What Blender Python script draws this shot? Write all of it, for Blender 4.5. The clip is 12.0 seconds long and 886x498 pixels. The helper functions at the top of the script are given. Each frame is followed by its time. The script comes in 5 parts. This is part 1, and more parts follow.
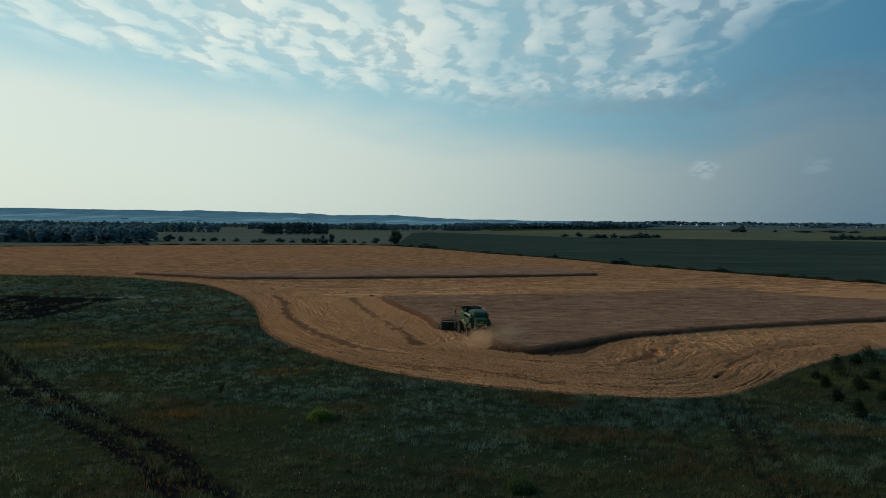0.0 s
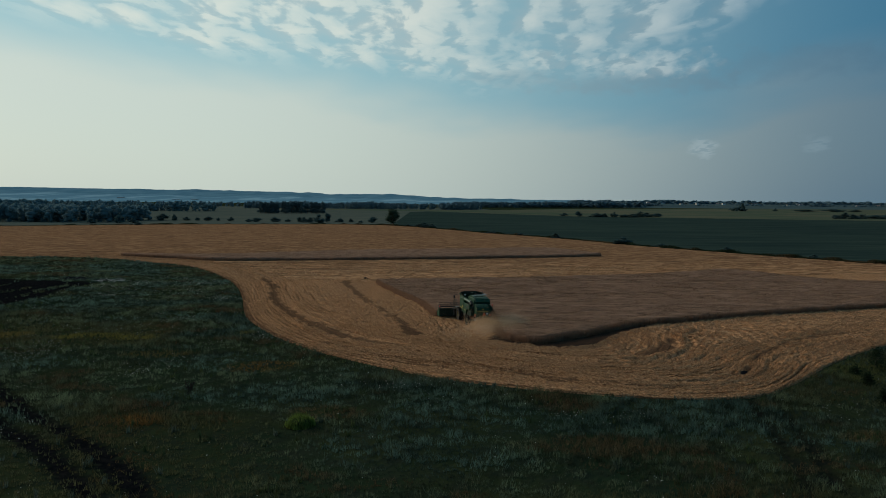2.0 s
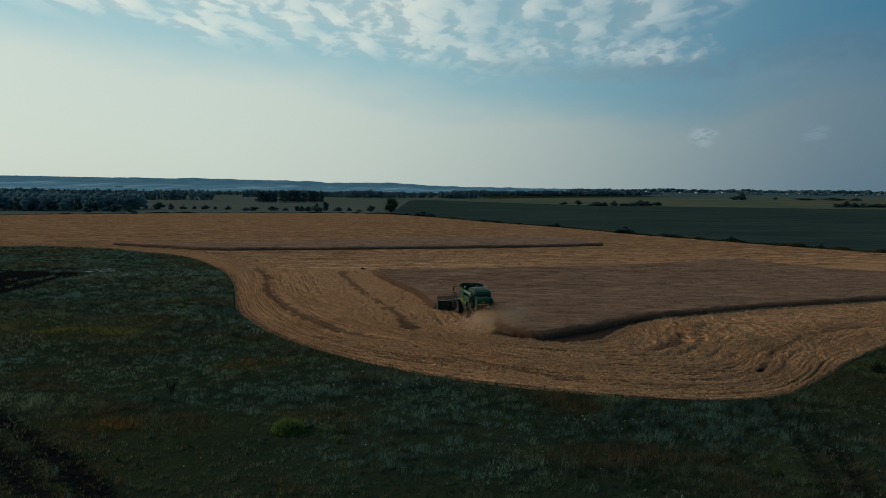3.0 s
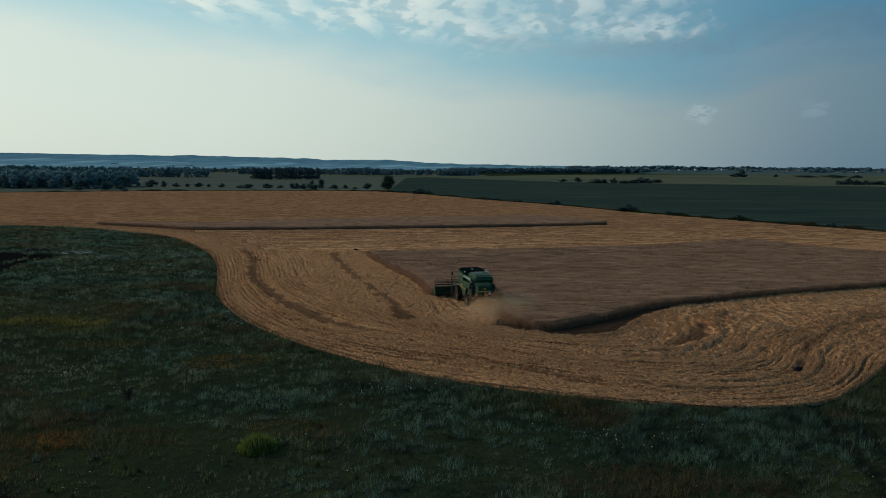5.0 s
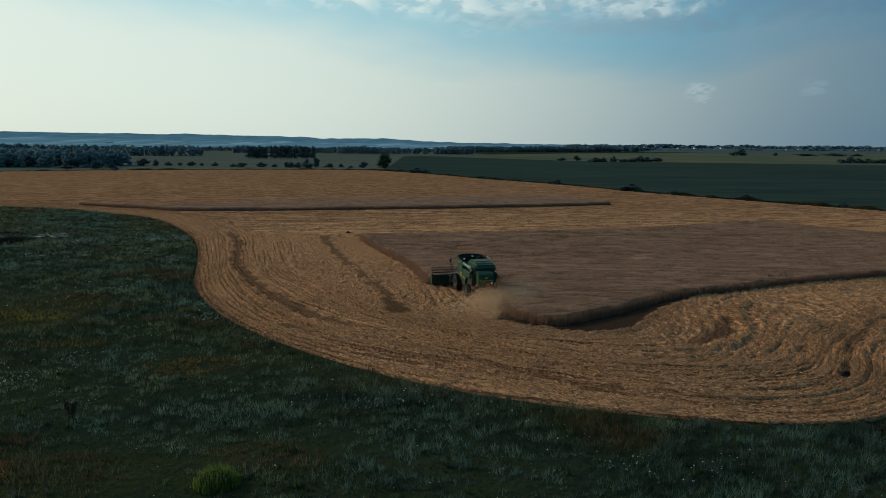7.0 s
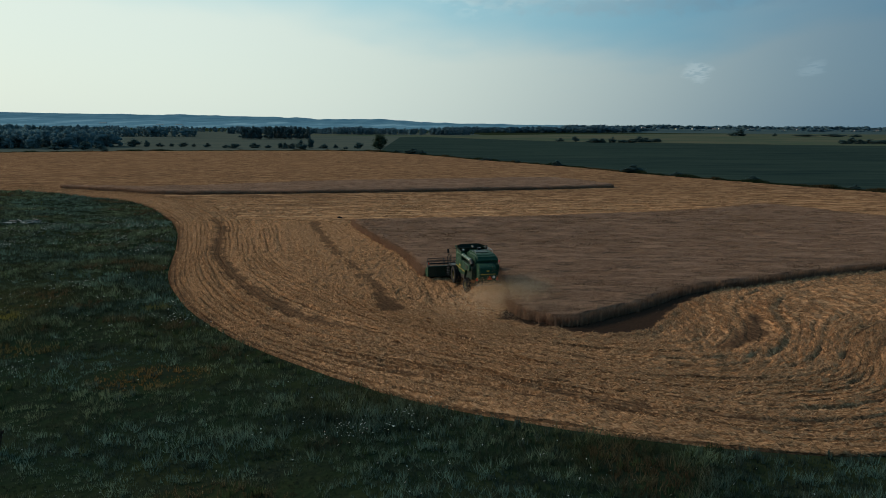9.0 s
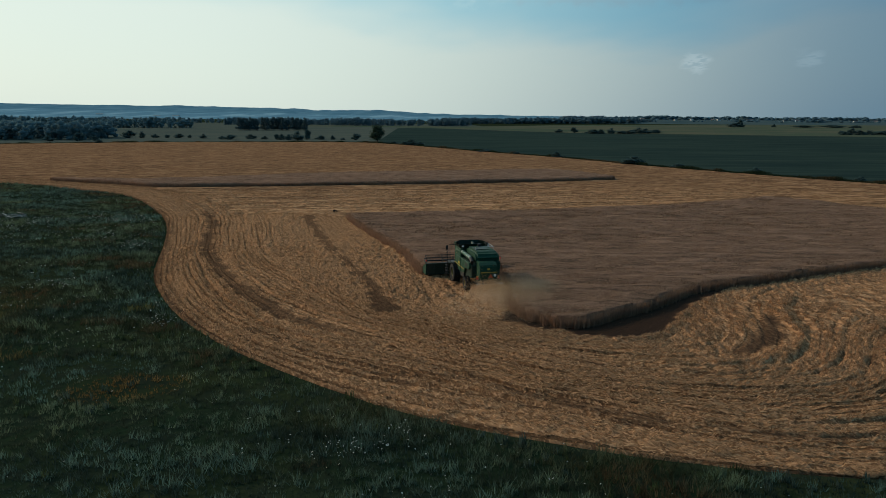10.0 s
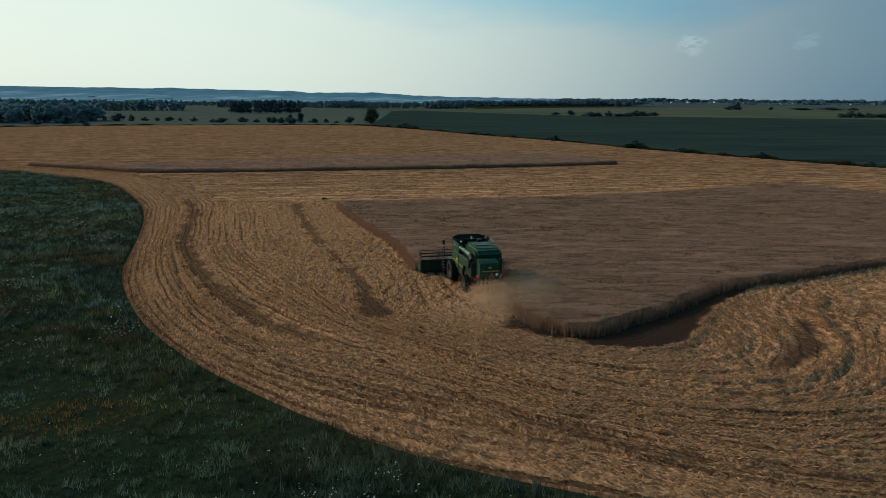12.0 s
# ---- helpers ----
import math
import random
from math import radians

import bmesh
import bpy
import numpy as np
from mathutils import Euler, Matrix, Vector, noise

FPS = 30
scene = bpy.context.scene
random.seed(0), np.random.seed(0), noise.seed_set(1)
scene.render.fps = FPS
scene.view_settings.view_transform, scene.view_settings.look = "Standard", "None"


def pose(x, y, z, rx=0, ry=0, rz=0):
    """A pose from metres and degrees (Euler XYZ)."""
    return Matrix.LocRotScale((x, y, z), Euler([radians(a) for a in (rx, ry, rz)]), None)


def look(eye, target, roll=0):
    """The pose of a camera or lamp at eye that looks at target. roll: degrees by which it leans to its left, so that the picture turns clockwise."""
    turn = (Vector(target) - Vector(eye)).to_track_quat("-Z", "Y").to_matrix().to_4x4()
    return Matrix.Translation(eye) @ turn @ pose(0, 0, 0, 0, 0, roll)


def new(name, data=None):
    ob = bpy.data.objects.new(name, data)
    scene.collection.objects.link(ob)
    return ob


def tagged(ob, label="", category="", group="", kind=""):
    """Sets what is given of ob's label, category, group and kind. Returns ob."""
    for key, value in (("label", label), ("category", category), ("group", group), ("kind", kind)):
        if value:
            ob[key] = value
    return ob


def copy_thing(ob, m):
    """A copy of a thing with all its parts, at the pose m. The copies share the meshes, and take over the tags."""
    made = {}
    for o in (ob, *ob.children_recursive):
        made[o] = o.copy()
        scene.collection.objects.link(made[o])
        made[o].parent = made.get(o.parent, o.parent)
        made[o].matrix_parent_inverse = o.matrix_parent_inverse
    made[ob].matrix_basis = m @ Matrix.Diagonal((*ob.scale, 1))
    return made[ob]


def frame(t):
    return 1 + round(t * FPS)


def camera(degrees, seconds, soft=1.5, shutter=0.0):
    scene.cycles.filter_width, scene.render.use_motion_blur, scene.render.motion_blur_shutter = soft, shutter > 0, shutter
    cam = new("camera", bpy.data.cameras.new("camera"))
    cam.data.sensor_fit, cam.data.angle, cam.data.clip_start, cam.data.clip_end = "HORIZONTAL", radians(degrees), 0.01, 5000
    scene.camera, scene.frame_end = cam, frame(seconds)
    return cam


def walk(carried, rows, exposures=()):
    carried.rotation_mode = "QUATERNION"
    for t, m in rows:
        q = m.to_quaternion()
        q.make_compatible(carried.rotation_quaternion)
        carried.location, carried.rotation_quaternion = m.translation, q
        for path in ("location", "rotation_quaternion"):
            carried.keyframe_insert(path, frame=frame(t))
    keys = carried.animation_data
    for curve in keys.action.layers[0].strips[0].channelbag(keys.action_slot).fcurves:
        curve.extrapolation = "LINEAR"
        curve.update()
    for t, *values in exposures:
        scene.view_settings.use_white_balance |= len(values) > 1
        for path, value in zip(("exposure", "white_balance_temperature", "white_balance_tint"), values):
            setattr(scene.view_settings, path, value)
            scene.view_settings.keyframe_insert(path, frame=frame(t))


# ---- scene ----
# ---------------------------------------------------------------- camera
cam = camera(61.2, 12.0, soft=0.55)
# seconds, eye x, y, z, yaw, pitch, roll
PATH = [
    (0.0, 0.425, -0.093, 16.729, 0.245, -2.186, 0.475),
    (0.5, 0.431, 2.042, 16.708, 0.209, -2.558, 0.471),
    (1.0, 0.437, 4.168, 16.682, 0.172, -2.951, 0.467),
    (1.5, 0.443, 6.285, 16.651, 0.134, -3.361, 0.464),
    (2.0, 0.448, 8.391, 16.616, 0.096, -3.782, 0.460),
    (2.5, 0.453, 10.485, 16.577, 0.056, -4.212, 0.456),
    (3.0, 0.458, 12.565, 16.534, 0.016, -4.646, 0.452),
    (5.0, 0.476, 20.716, 16.342, -0.162, -6.369, 0.437),
    (5.5, 0.479, 22.705, 16.291, -0.211, -6.786, 0.434),
    (6.0, 0.483, 24.672, 16.240, -0.263, -7.193, 0.430),
    (6.5, 0.486, 26.614, 16.189, -0.318, -7.590, 0.426),
    (7.0, 0.489, 28.532, 16.140, -0.375, -7.977, 0.423),
    (9.0, 0.499, 35.919, 15.963, -0.638, -9.416, 0.408),
    (9.5, 0.501, 37.688, 15.926, -0.713, -9.752, 0.404),
    (10.0, 0.503, 39.423, 15.894, -0.792, -10.081, 0.400),
    (10.5, 0.504, 41.123, 15.867, -0.876, -10.405, 0.396),
    (11.0, 0.505, 42.786, 15.845, -0.964, -10.726, 0.393),
    (11.5, 0.506, 44.411, 15.828, -1.057, -11.046, 0.389),
    (12.0, 0.507, 45.996, 15.818, -1.155, -11.369, 0.385),
]


def aim(x, y, z, yaw, pitch, roll):
    a, b = radians(yaw), radians(pitch)
    return look((x, y, z), (x - math.sin(a) * math.cos(b), y + math.cos(a) * math.cos(b), z + math.sin(b)), roll)


walk(cam, [(t, aim(*row)) for t, *row in PATH], [(0.0, -0.14), (0.5, -0.40), (1.0, -0.37), (3.0, -0.31), (6.0, -0.08), (9.0, 0.0), (12.0, 0.09)])

# ---------------------------------------------------------------- sky and sun
SUN_AZ, SUN_EL = -62.0, 25.0     # degrees left of straight ahead, degrees above the horizon
a, b = radians(SUN_AZ), radians(SUN_EL)
TO_SUN = Vector((math.sin(a) * math.cos(b), math.cos(a) * math.cos(b), math.sin(b)))

sun = bpy.data.lights.new("sun", "SUN")
sun.energy, sun.angle, sun.color = 2.2, radians(3.0), (1.0, 0.80, 0.58)
new("sun", sun).matrix_world = look(TO_SUN * 200, (0, 0, 0))


class Nodes:
    """Short hand for node trees."""

    def __init__(self, tree):
        self.t = tree
        tree.nodes.clear()

    def add(self, kind, inputs=None, **props):
        n = self.t.nodes.new(kind)
        for k, v in props.items():
            setattr(n, k, v)
        for k, v in (inputs or {}).items():
            self.put(n.inputs[k], v)
        return n

    def put(self, socket, v):
        if isinstance(v, bpy.types.NodeSocket):
            self.t.links.new(v, socket)
        else:
            socket.default_value = v

    def math(self, op, a, b=0.0, c=0.0, clamp=False):
        return self.add("ShaderNodeMath", {0: a, 1: b, 2: c}, operation=op, use_clamp=clamp).outputs[0]

    def step(self, v, lo, hi, to0=0.0, to1=1.0):
        return self.add("ShaderNodeMapRange", {"Value": v, "From Min": lo, "From Max": hi, "To Min": to0, "To Max": to1},
                        interpolation_type="SMOOTHSTEP").outputs["Result"]

    def mix(self, f, a, b, blend="MIX"):
        n = self.add("ShaderNodeMix", data_type="RGBA", blend_type=blend)
        self.put(n.inputs["Factor"], f)
        self.put(n.inputs["A"], a)
        self.put(n.inputs["B"], b)
        return n.outputs["Result"]

    def noise(self, vec, scale, detail=4.0, rough=0.55, dist=0.0):
        n = self.add("ShaderNodeTexNoise", {"Scale": scale, "Detail": detail, "Roughness": rough, "Distortion": dist})
        if vec is not None:
            self.put(n.inputs["Vector"], vec)
        return n.outputs["Fac"]

    def scaled(self, vec, s, loc=(0, 0, 0)):
        return self.add("ShaderNodeMapping", {"Vector": vec, "Scale": s, "Location": loc}).outputs["Vector"]


def rgb(r, g, b):
    return (r, g, b, 1.0)


def build_world():
    w = bpy.data.worlds.new("sky")
    scene.world = w
    w.use_nodes = True
    n = Nodes(w.node_tree)
    way = n.add("ShaderNodeTexCoord").outputs["Generated"]
    xyz = n.add("ShaderNodeSeparateXYZ", {0: way}).outputs
    sky = n.add("ShaderNodeTexSky", sky_type="NISHITA", sun_disc=False, sun_elevation=radians(SUN_EL),
                sun_rotation=radians(SUN_AZ), air_density=1.2, dust_density=2.5, ozone_density=2.0, altitude=150.0)
    clear = n.mix(1.0, sky.outputs[0], rgb(0.095, 0.105, 0.105), "MULTIPLY")
    up = n.math("MAXIMUM", xyz[2], 0.0)
    near_sun = n.add("ShaderNodeVectorMath", {0: way, 1: (math.sin(radians(-50)), math.cos(radians(-50)), 0.12)}, operation="DOT_PRODUCT").outputs["Value"]
    glow = n.step(near_sun, 0.09, 0.90)
    az = n.math("ARCTAN2", xyz[0], xyz[1])
    # broken altocumulus on a level sheet, seen in perspective
    d = n.math("ADD", up, 0.07)
    sheet = n.add("ShaderNodeCombineXYZ", {0: n.math("DIVIDE", xyz[0], d), 1: n.math("DIVIDE", xyz[1], d), 2: 3.7}).outputs[0]
    drift = n.noise(n.scaled(sheet, (0.9, 0.45, 1.0), (1.3, 5.2, 0)), 1.0, 3.0, 0.5)
    # high thin haze low down, warm and bright towards the sun, blue grey away from it; clear blue above
    haze = n.mix(glow, rgb(0.122, 0.224, 0.312), rgb(0.73, 0.84, 0.77))
    blue = n.mix(glow, rgb(0.042, 0.195, 0.338), rgb(0.40, 0.685, 0.750))
    rim = n.math("ADD", n.math("SUBTRACT", 0.118, n.math("MULTIPLY", az, 0.12)), n.math("MULTIPLY", n.step(az, 0.22, 0.55), 0.11))
    level = n.math("ADD", n.math("SUBTRACT", up, rim), n.math("MULTIPLY", n.math("SUBTRACT", drift, 0.5), 0.10))
    deck = n.mix(n.step(level, -0.045, 0.045), haze, blue)
    base = n.mix(0.88, clear, deck)

    def puffs(move):
        at = n.scaled(sheet, (1.0, 1.0, 1.0), move)
        big = n.noise(n.scaled(at, (1.9, 0.95, 1.0), (3.3, 0.2, 0)), 1.0, 3.0, 0.5, 0.3)
        fine = n.noise(n.scaled(at, (6.0, 3.3, 1.0)), 1.0, 5.0, 0.5, 0.3)
        cell = n.add("ShaderNodeTexVoronoi", {"Vector": n.scaled(at, (6.5, 3.5, 1.0), (0.4, 0.7, 0)), "Scale": 1.0, "Smoothness": 0.6}, feature="SMOOTH_F1").outputs["Distance"]
        return fine, n.math("SUBTRACT", n.math("ADD", n.math("MULTIPLY", big, 0.85), n.math("MULTIPLY", fine, 0.80)), n.math("MULTIPLY", cell, 0.18))

    fine, mass = puffs((0, 0, 0))
    toward = puffs((0.05, -0.03, 0))[1]
    # the sheet thins out low down and away from the sun
    foot = n.math("ADD", 0.150, n.math("ADD", n.math("MULTIPLY", n.math("POWER", n.math("ABSOLUTE", n.math("SUBTRACT", az, 0.02)), 2.0), 0.22), n.math("MULTIPLY", n.step(az, 0.22, 0.48), 0.06)))
    reach = n.step(n.math("ADD", n.math("SUBTRACT", up, foot), n.math("MULTIPLY", n.math("SUBTRACT", drift, 0.5), 0.12)), -0.02, 0.065)
    cover = n.math("MULTIPLY", n.step(n.math("ADD", mass, n.math("MULTIPLY", reach, 0.22)), 0.56, 1.22), n.math("MULTIPLY", n.step(reach, 0.0, 0.6), 0.95))
    light = n.step(n.math("SUBTRACT", mass, toward), -0.10, 0.09)
    woolly = n.noise(n.add("ShaderNodeCombineXYZ", {0: n.math("MULTIPLY", az, 38.0), 1: n.math("MULTIPLY", up, 60.0)}).outputs[0], 1.0, 4.0, 0.5)
    ragged = n.math("MULTIPLY", n.math("SUBTRACT", woolly, 0.5), 4.5)

    def oval(a0, e0, wa, we, k):
        e = n.math("ADD", n.math("POWER", n.math("DIVIDE", n.math("SUBTRACT", az, a0), wa), 2.0), n.math("POWER", n.math("DIVIDE", n.math("SUBTRACT", up, e0), we), 2.0))
        return n.math("MULTIPLY", n.step(n.math("ADD", e, ragged), 1.6, -0.4), k)

    # single low clouds further round to the right, with their grey undersides
    under = n.math("MAXIMUM", oval(0.25, 0.150, 0.14, 0.016, 0.55), n.math("MAXIMUM", oval(0.09, 0.158, 0.07, 0.012, 0.45), oval(0.43, 0.165, 0.12, 0.02, 0.35)))
    for row in ((0.258, 0.172, 0.085, 0.017, 0.75), (0.125, 0.179, 0.05, 0.012, 0.7), (-0.035, 0.170, 0.03, 0.008, 0.6), (0.328, 0.066, 0.020, 0.012, 0.36), (0.455, 0.071, 0.018, 0.010, 0.18)):
        cover = n.math("MAXIMUM", cover, oval(*row))
    lit = n.mix(glow, rgb(0.33, 0.48, 0.58), rgb(0.88, 0.95, 0.86))
    shade = n.mix(glow, rgb(0.155, 0.285, 0.385), rgb(0.55, 0.69, 0.70))
    body = n.mix(n.step(n.math("ADD", n.math("MULTIPLY", light, 0.75), n.math("MULTIPLY", fine, 0.5)), 0.25, 0.85), shade, lit)
    dull = n.mix(glow, rgb(0.080, 0.175, 0.270), rgb(0.42, 0.58, 0.62))
    colour = n.mix(cover, n.mix(under, base, dull), body)
    bg = n.add("ShaderNodeBackground", {"Color": colour, "Strength": 1.0})
    out = n.add("ShaderNodeOutputWorld")
    n.t.links.new(bg.outputs[0], out.inputs[0])


build_world()

# ---------------------------------------------------------------- materials
MATS = {}


def mat(name, make, rough=0.8, metal=0.0, spec=0.3, bump=None, leafy=0.0, **more):
    """make(n, obj_coords) gives the base colour; bump(n, coords) gives (height, strength, distance)."""
    m = bpy.data.materials.new(name)
    m.use_nodes = True
    n = Nodes(m.node_tree)
    co = n.add("ShaderNodeTexCoord").outputs["Object"]
    p = n.add("ShaderNodeBsdfPrincipled", {"Metallic": metal, "Specular IOR Level": spec})
    n.put(p.inputs["Roughness"], rough(n, co) if callable(rough) else rough)
    colour = make(n, co) if callable(make) else rgb(*make)
    n.put(p.inputs["Base Color"], colour)
    for k, v in more.items():
        n.put(p.inputs[k.replace("_", " ")], v)
    if bump:
        h, s, dist = bump(n, co)
        n.t.links.new(n.add("ShaderNodeBump", {"Height": h, "Strength": s, "Distance": dist}).outputs[0], p.inputs["Normal"])
    out = n.add("ShaderNodeOutputMaterial")
    shader = p.outputs[0]
    if leafy:
        # leaves and blades let part of the light through
        thin = n.add("ShaderNodeBsdfTranslucent", {"Color": colour})
        blend = n.add("ShaderNodeMixShader", {0: leafy})
        n.t.links.new(shader, blend.inputs[1])
        n.t.links.new(thin.outputs[0], blend.inputs[2])
        shader = blend.outputs[0]
    n.t.links.new(shader, out.inputs[0])
    MATS[name] = m
    return m


def attr(n, name):
    return n.add("ShaderNodeAttribute", attribute_name=name).outputs


def c_soil_grass(n, co):
    big = n.noise(co, 0.06, 3.0)
    mid = n.noise(co, 0.5, 5.0, 0.6)
    c = n.mix(n.step(big, 0.35, 0.65), rgb(0.014, 0.026, 0.014), rgb(0.026, 0.032, 0.014))
    c = n.mix(n.step(mid, 0.4, 0.7), c, rgb(0.018, 0.024, 0.016))
    earth = n.mix(n.step(n.noise(co, 2.2, 5.0, 0.7), 0.4, 0.7), rgb(0.004, 0.005, 0.006), rgb(0.013, 0.012, 0.012))
    return n.mix(attr(n, "mud")["Fac"], c, earth)


def straw_grain(n):
    """Fine straw that lies along the rows; the attribute holds metres across and along them."""
    rc = attr(n, "across")["Vector"]
    x = n.add("ShaderNodeSeparateXYZ", {0: rc}).outputs[0]
    sway = n.noise(n.scaled(rc, (0.35, 0.05, 1.0)), 1.0, 2.0)
    wave = n.math("COSINE", n.math("ADD", n.math("MULTIPLY", x, 2 * math.pi / 0.60), n.math("MULTIPLY", sway, 9.0)))
    some = n.step(n.noise(n.scaled(rc, (0.9, 0.035, 1.0), (2, 8, 0)), 1.0, 3.0, 0.6), 0.40, 0.56)
    frayed = n.math("ADD", wave, n.math("MULTIPLY", n.math("SUBTRACT", n.noise(n.scaled(rc, (4.0, 1.1, 1.0)), 1.0, 4.0, 0.7), 0.5), 3.0))
    lines = n.math("MULTIPLY", n.math("MULTIPLY", n.step(frayed, 0.25, 0.95), some), attr(n, "calm")["Fac"])
    return (n.noise(n.scaled(rc, (6.0, 3.0, 1.0)), 1.0, 5.0, 0.7), lines,
            n.noise(n.scaled(rc, (3.4, 2.0, 1.0), (7, 3, 0)), 1.0, 5.0, 0.72, 0.4))


def c_straw(n, co):
    bare_shade = attr(n, "bare_shade")["Fac"]
    row = attr(n, "row")["Fac"]
    big = n.noise(co, 0.05, 3.0)
    fine, streak, tuft = straw_grain(n)
    c = n.mix(n.step(tuft, 0.43, 0.57), rgb(0.200, 0.100, 0.050), rgb(0.46, 0.240, 0.120))
    c = n.mix(n.math("MULTIPLY", n.step(big, 0.4, 0.7), 0.4), c, rgb(0.350, 0.172, 0.080))
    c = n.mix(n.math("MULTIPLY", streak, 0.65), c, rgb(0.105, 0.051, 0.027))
    # low places go darker brown, shade between the clumps put into the colour
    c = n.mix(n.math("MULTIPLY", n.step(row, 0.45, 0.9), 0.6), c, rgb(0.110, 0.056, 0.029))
    c = n.mix(n.math("MULTIPLY", n.step(fine, 0.50, 0.61), n.math("SUBTRACT", 0.78, n.math("MULTIPLY", streak, 0.5))), c, rgb(0.66, 0.368, 0.196))
    # further back the straw lies in thin drifts with darker gaps
    y = n.add("ShaderNodeSeparateXYZ", {0: co}).outputs[1]
    drift = n.noise(n.scaled(co, (0.55, 0.30, 1.0)), 1.0, 5.0, 0.75)
    back = n.step(y, 165, 215)
    c = n.mix(n.math("MULTIPLY", n.math("MULTIPLY", n.step(drift, 0.50, 0.36), back), 0.55), c, rgb(0.13, 0.068, 0.036))
    c = n.mix(n.math("MULTIPLY", n.math("MULTIPLY", n.step(drift, 0.54, 0.66), back), 0.55), c, rgb(0.60, 0.345, 0.18))
    # soil tone, which also stands for shade beside wheat and tall weeds
    return n.mix(bare_shade, c, n.mix(tuft, rgb(0.028, 0.019, 0.015), rgb(0.066, 0.040, 0.028)))


def b_straw(n, co):
    fine, streak, tuft = straw_grain(n)
    h = n.math("ADD", n.math("MULTIPLY", fine, 0.6), n.math("ADD", n.math("MULTIPLY", tuft, 0.55), n.math("MULTIPLY", streak, -0.9)))
    return h, 1.0, 0.40


def c_wheat(n, co):
    mid = n.noise(co, 0.35, 5.0, 0.65)
    st = n.noise(n.scaled(co, (0.12, 0.8, 1.0)), 1.0, 4.0, 0.6)
    fine = n.noise(n.scaled(co, (2.2, 5.0, 3.0)), 1.0, 5.0, 0.75)
    c = n.mix(n.step(mid, 0.3, 0.7), rgb(0.166, 0.097, 0.065), rgb(0.219, 0.129, 0.087))
    c = n.mix(n.math("MULTIPLY", n.step(st, 0.48, 0.62), 0.85), c, rgb(0.293, 0.175, 0.120))
    dim = n.noise(n.scaled(co, (0.3, 1.6, 1.0), (4, 9, 0)), 1.0, 4.0, 0.65)
    c = n.mix(n.math("MULTIPLY", n.step(dim, 0.52, 0.64), 0.95), c, rgb(0.100, 0.065, 0.046))
    return n.mix(n.math("MULTIPLY", n.step(fine, 0.48, 0.66), 0.7), c, rgb(0.349, 0.210, 0.138))


def b_wheat(n, co):
    return n.noise(n.scaled(co, (2.2, 5.0, 3.0)), 1.0, 6.0, 0.75), 1.0, 0.35


def c_tint(n, co):
    return attr(n, "tint")["Color"]


def patchy(c0, c1, scale, c2=None, fine=3.0):
    def make(n, co):
        c = n.mix(n.step(n.noise(co, scale, 4.0, 0.6), 0.35, 0.65), rgb(*c0), rgb(*c1))
        if c2:
            c = n.mix(n.math("MULTIPLY", n.step(n.noise(co, scale * fine, 5.0, 0.65), 0.45, 0.75), 0.6), c, rgb(*c2))
        return c
    return make


mat("soil_grass", c_soil_grass, 0.95, spec=0.0, bump=lambda n, co: (n.noise(co, 2.0, 5.0), 0.7, 0.3))
mat("straw", c_straw, 0.9, spec=0.0, bump=b_straw)
mat("wheat", c_wheat, 0.9, spec=0.0, bump=b_wheat)
mat("tinted_plant", c_tint, 0.85, spec=0.0, leafy=0.45)
mat("tinted_straw", c_tint, 0.9, spec=0.0, leafy=0.3)
mat("dust", c_tint, 1.0, spec=0.0, leafy=0.6)


def c_crop(n, co):
    # sown in level rows, with thin and damp places drawn out along them
    wide = n.noise(n.scaled(co, (0.006, 0.03, 1.0)), 1.0, 4.0, 0.6)
    rows = n.noise(n.scaled(co, (0.02, 0.22, 1.0)), 1.0, 4.0, 0.65)
    c = n.mix(n.step(wide, 0.35, 0.65), rgb(0.019, 0.034, 0.032), rgb(0.028, 0.046, 0.039))
    c = n.mix(n.math("MULTIPLY", n.step(rows, 0.48, 0.66), 0.7), c, rgb(0.042, 0.060, 0.046))
    return n.mix(n.math("MULTIPLY", n.step(rows, 0.46, 0.32), 0.7), c, rgb(0.012, 0.023, 0.023))


def c_ridge_haze(n, co):
    # dark crest woods, fields and thickets below; blue distance haze painted into all
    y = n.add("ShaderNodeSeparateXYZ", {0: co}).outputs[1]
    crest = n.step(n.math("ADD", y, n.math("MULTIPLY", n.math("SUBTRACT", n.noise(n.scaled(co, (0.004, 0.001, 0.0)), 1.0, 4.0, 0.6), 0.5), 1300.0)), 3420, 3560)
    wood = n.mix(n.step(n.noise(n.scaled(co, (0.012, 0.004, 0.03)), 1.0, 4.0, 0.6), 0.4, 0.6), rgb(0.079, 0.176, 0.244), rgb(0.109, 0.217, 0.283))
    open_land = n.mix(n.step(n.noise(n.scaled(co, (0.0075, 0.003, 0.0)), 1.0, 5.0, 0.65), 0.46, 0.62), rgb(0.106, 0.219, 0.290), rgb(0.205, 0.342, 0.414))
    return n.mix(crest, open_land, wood)


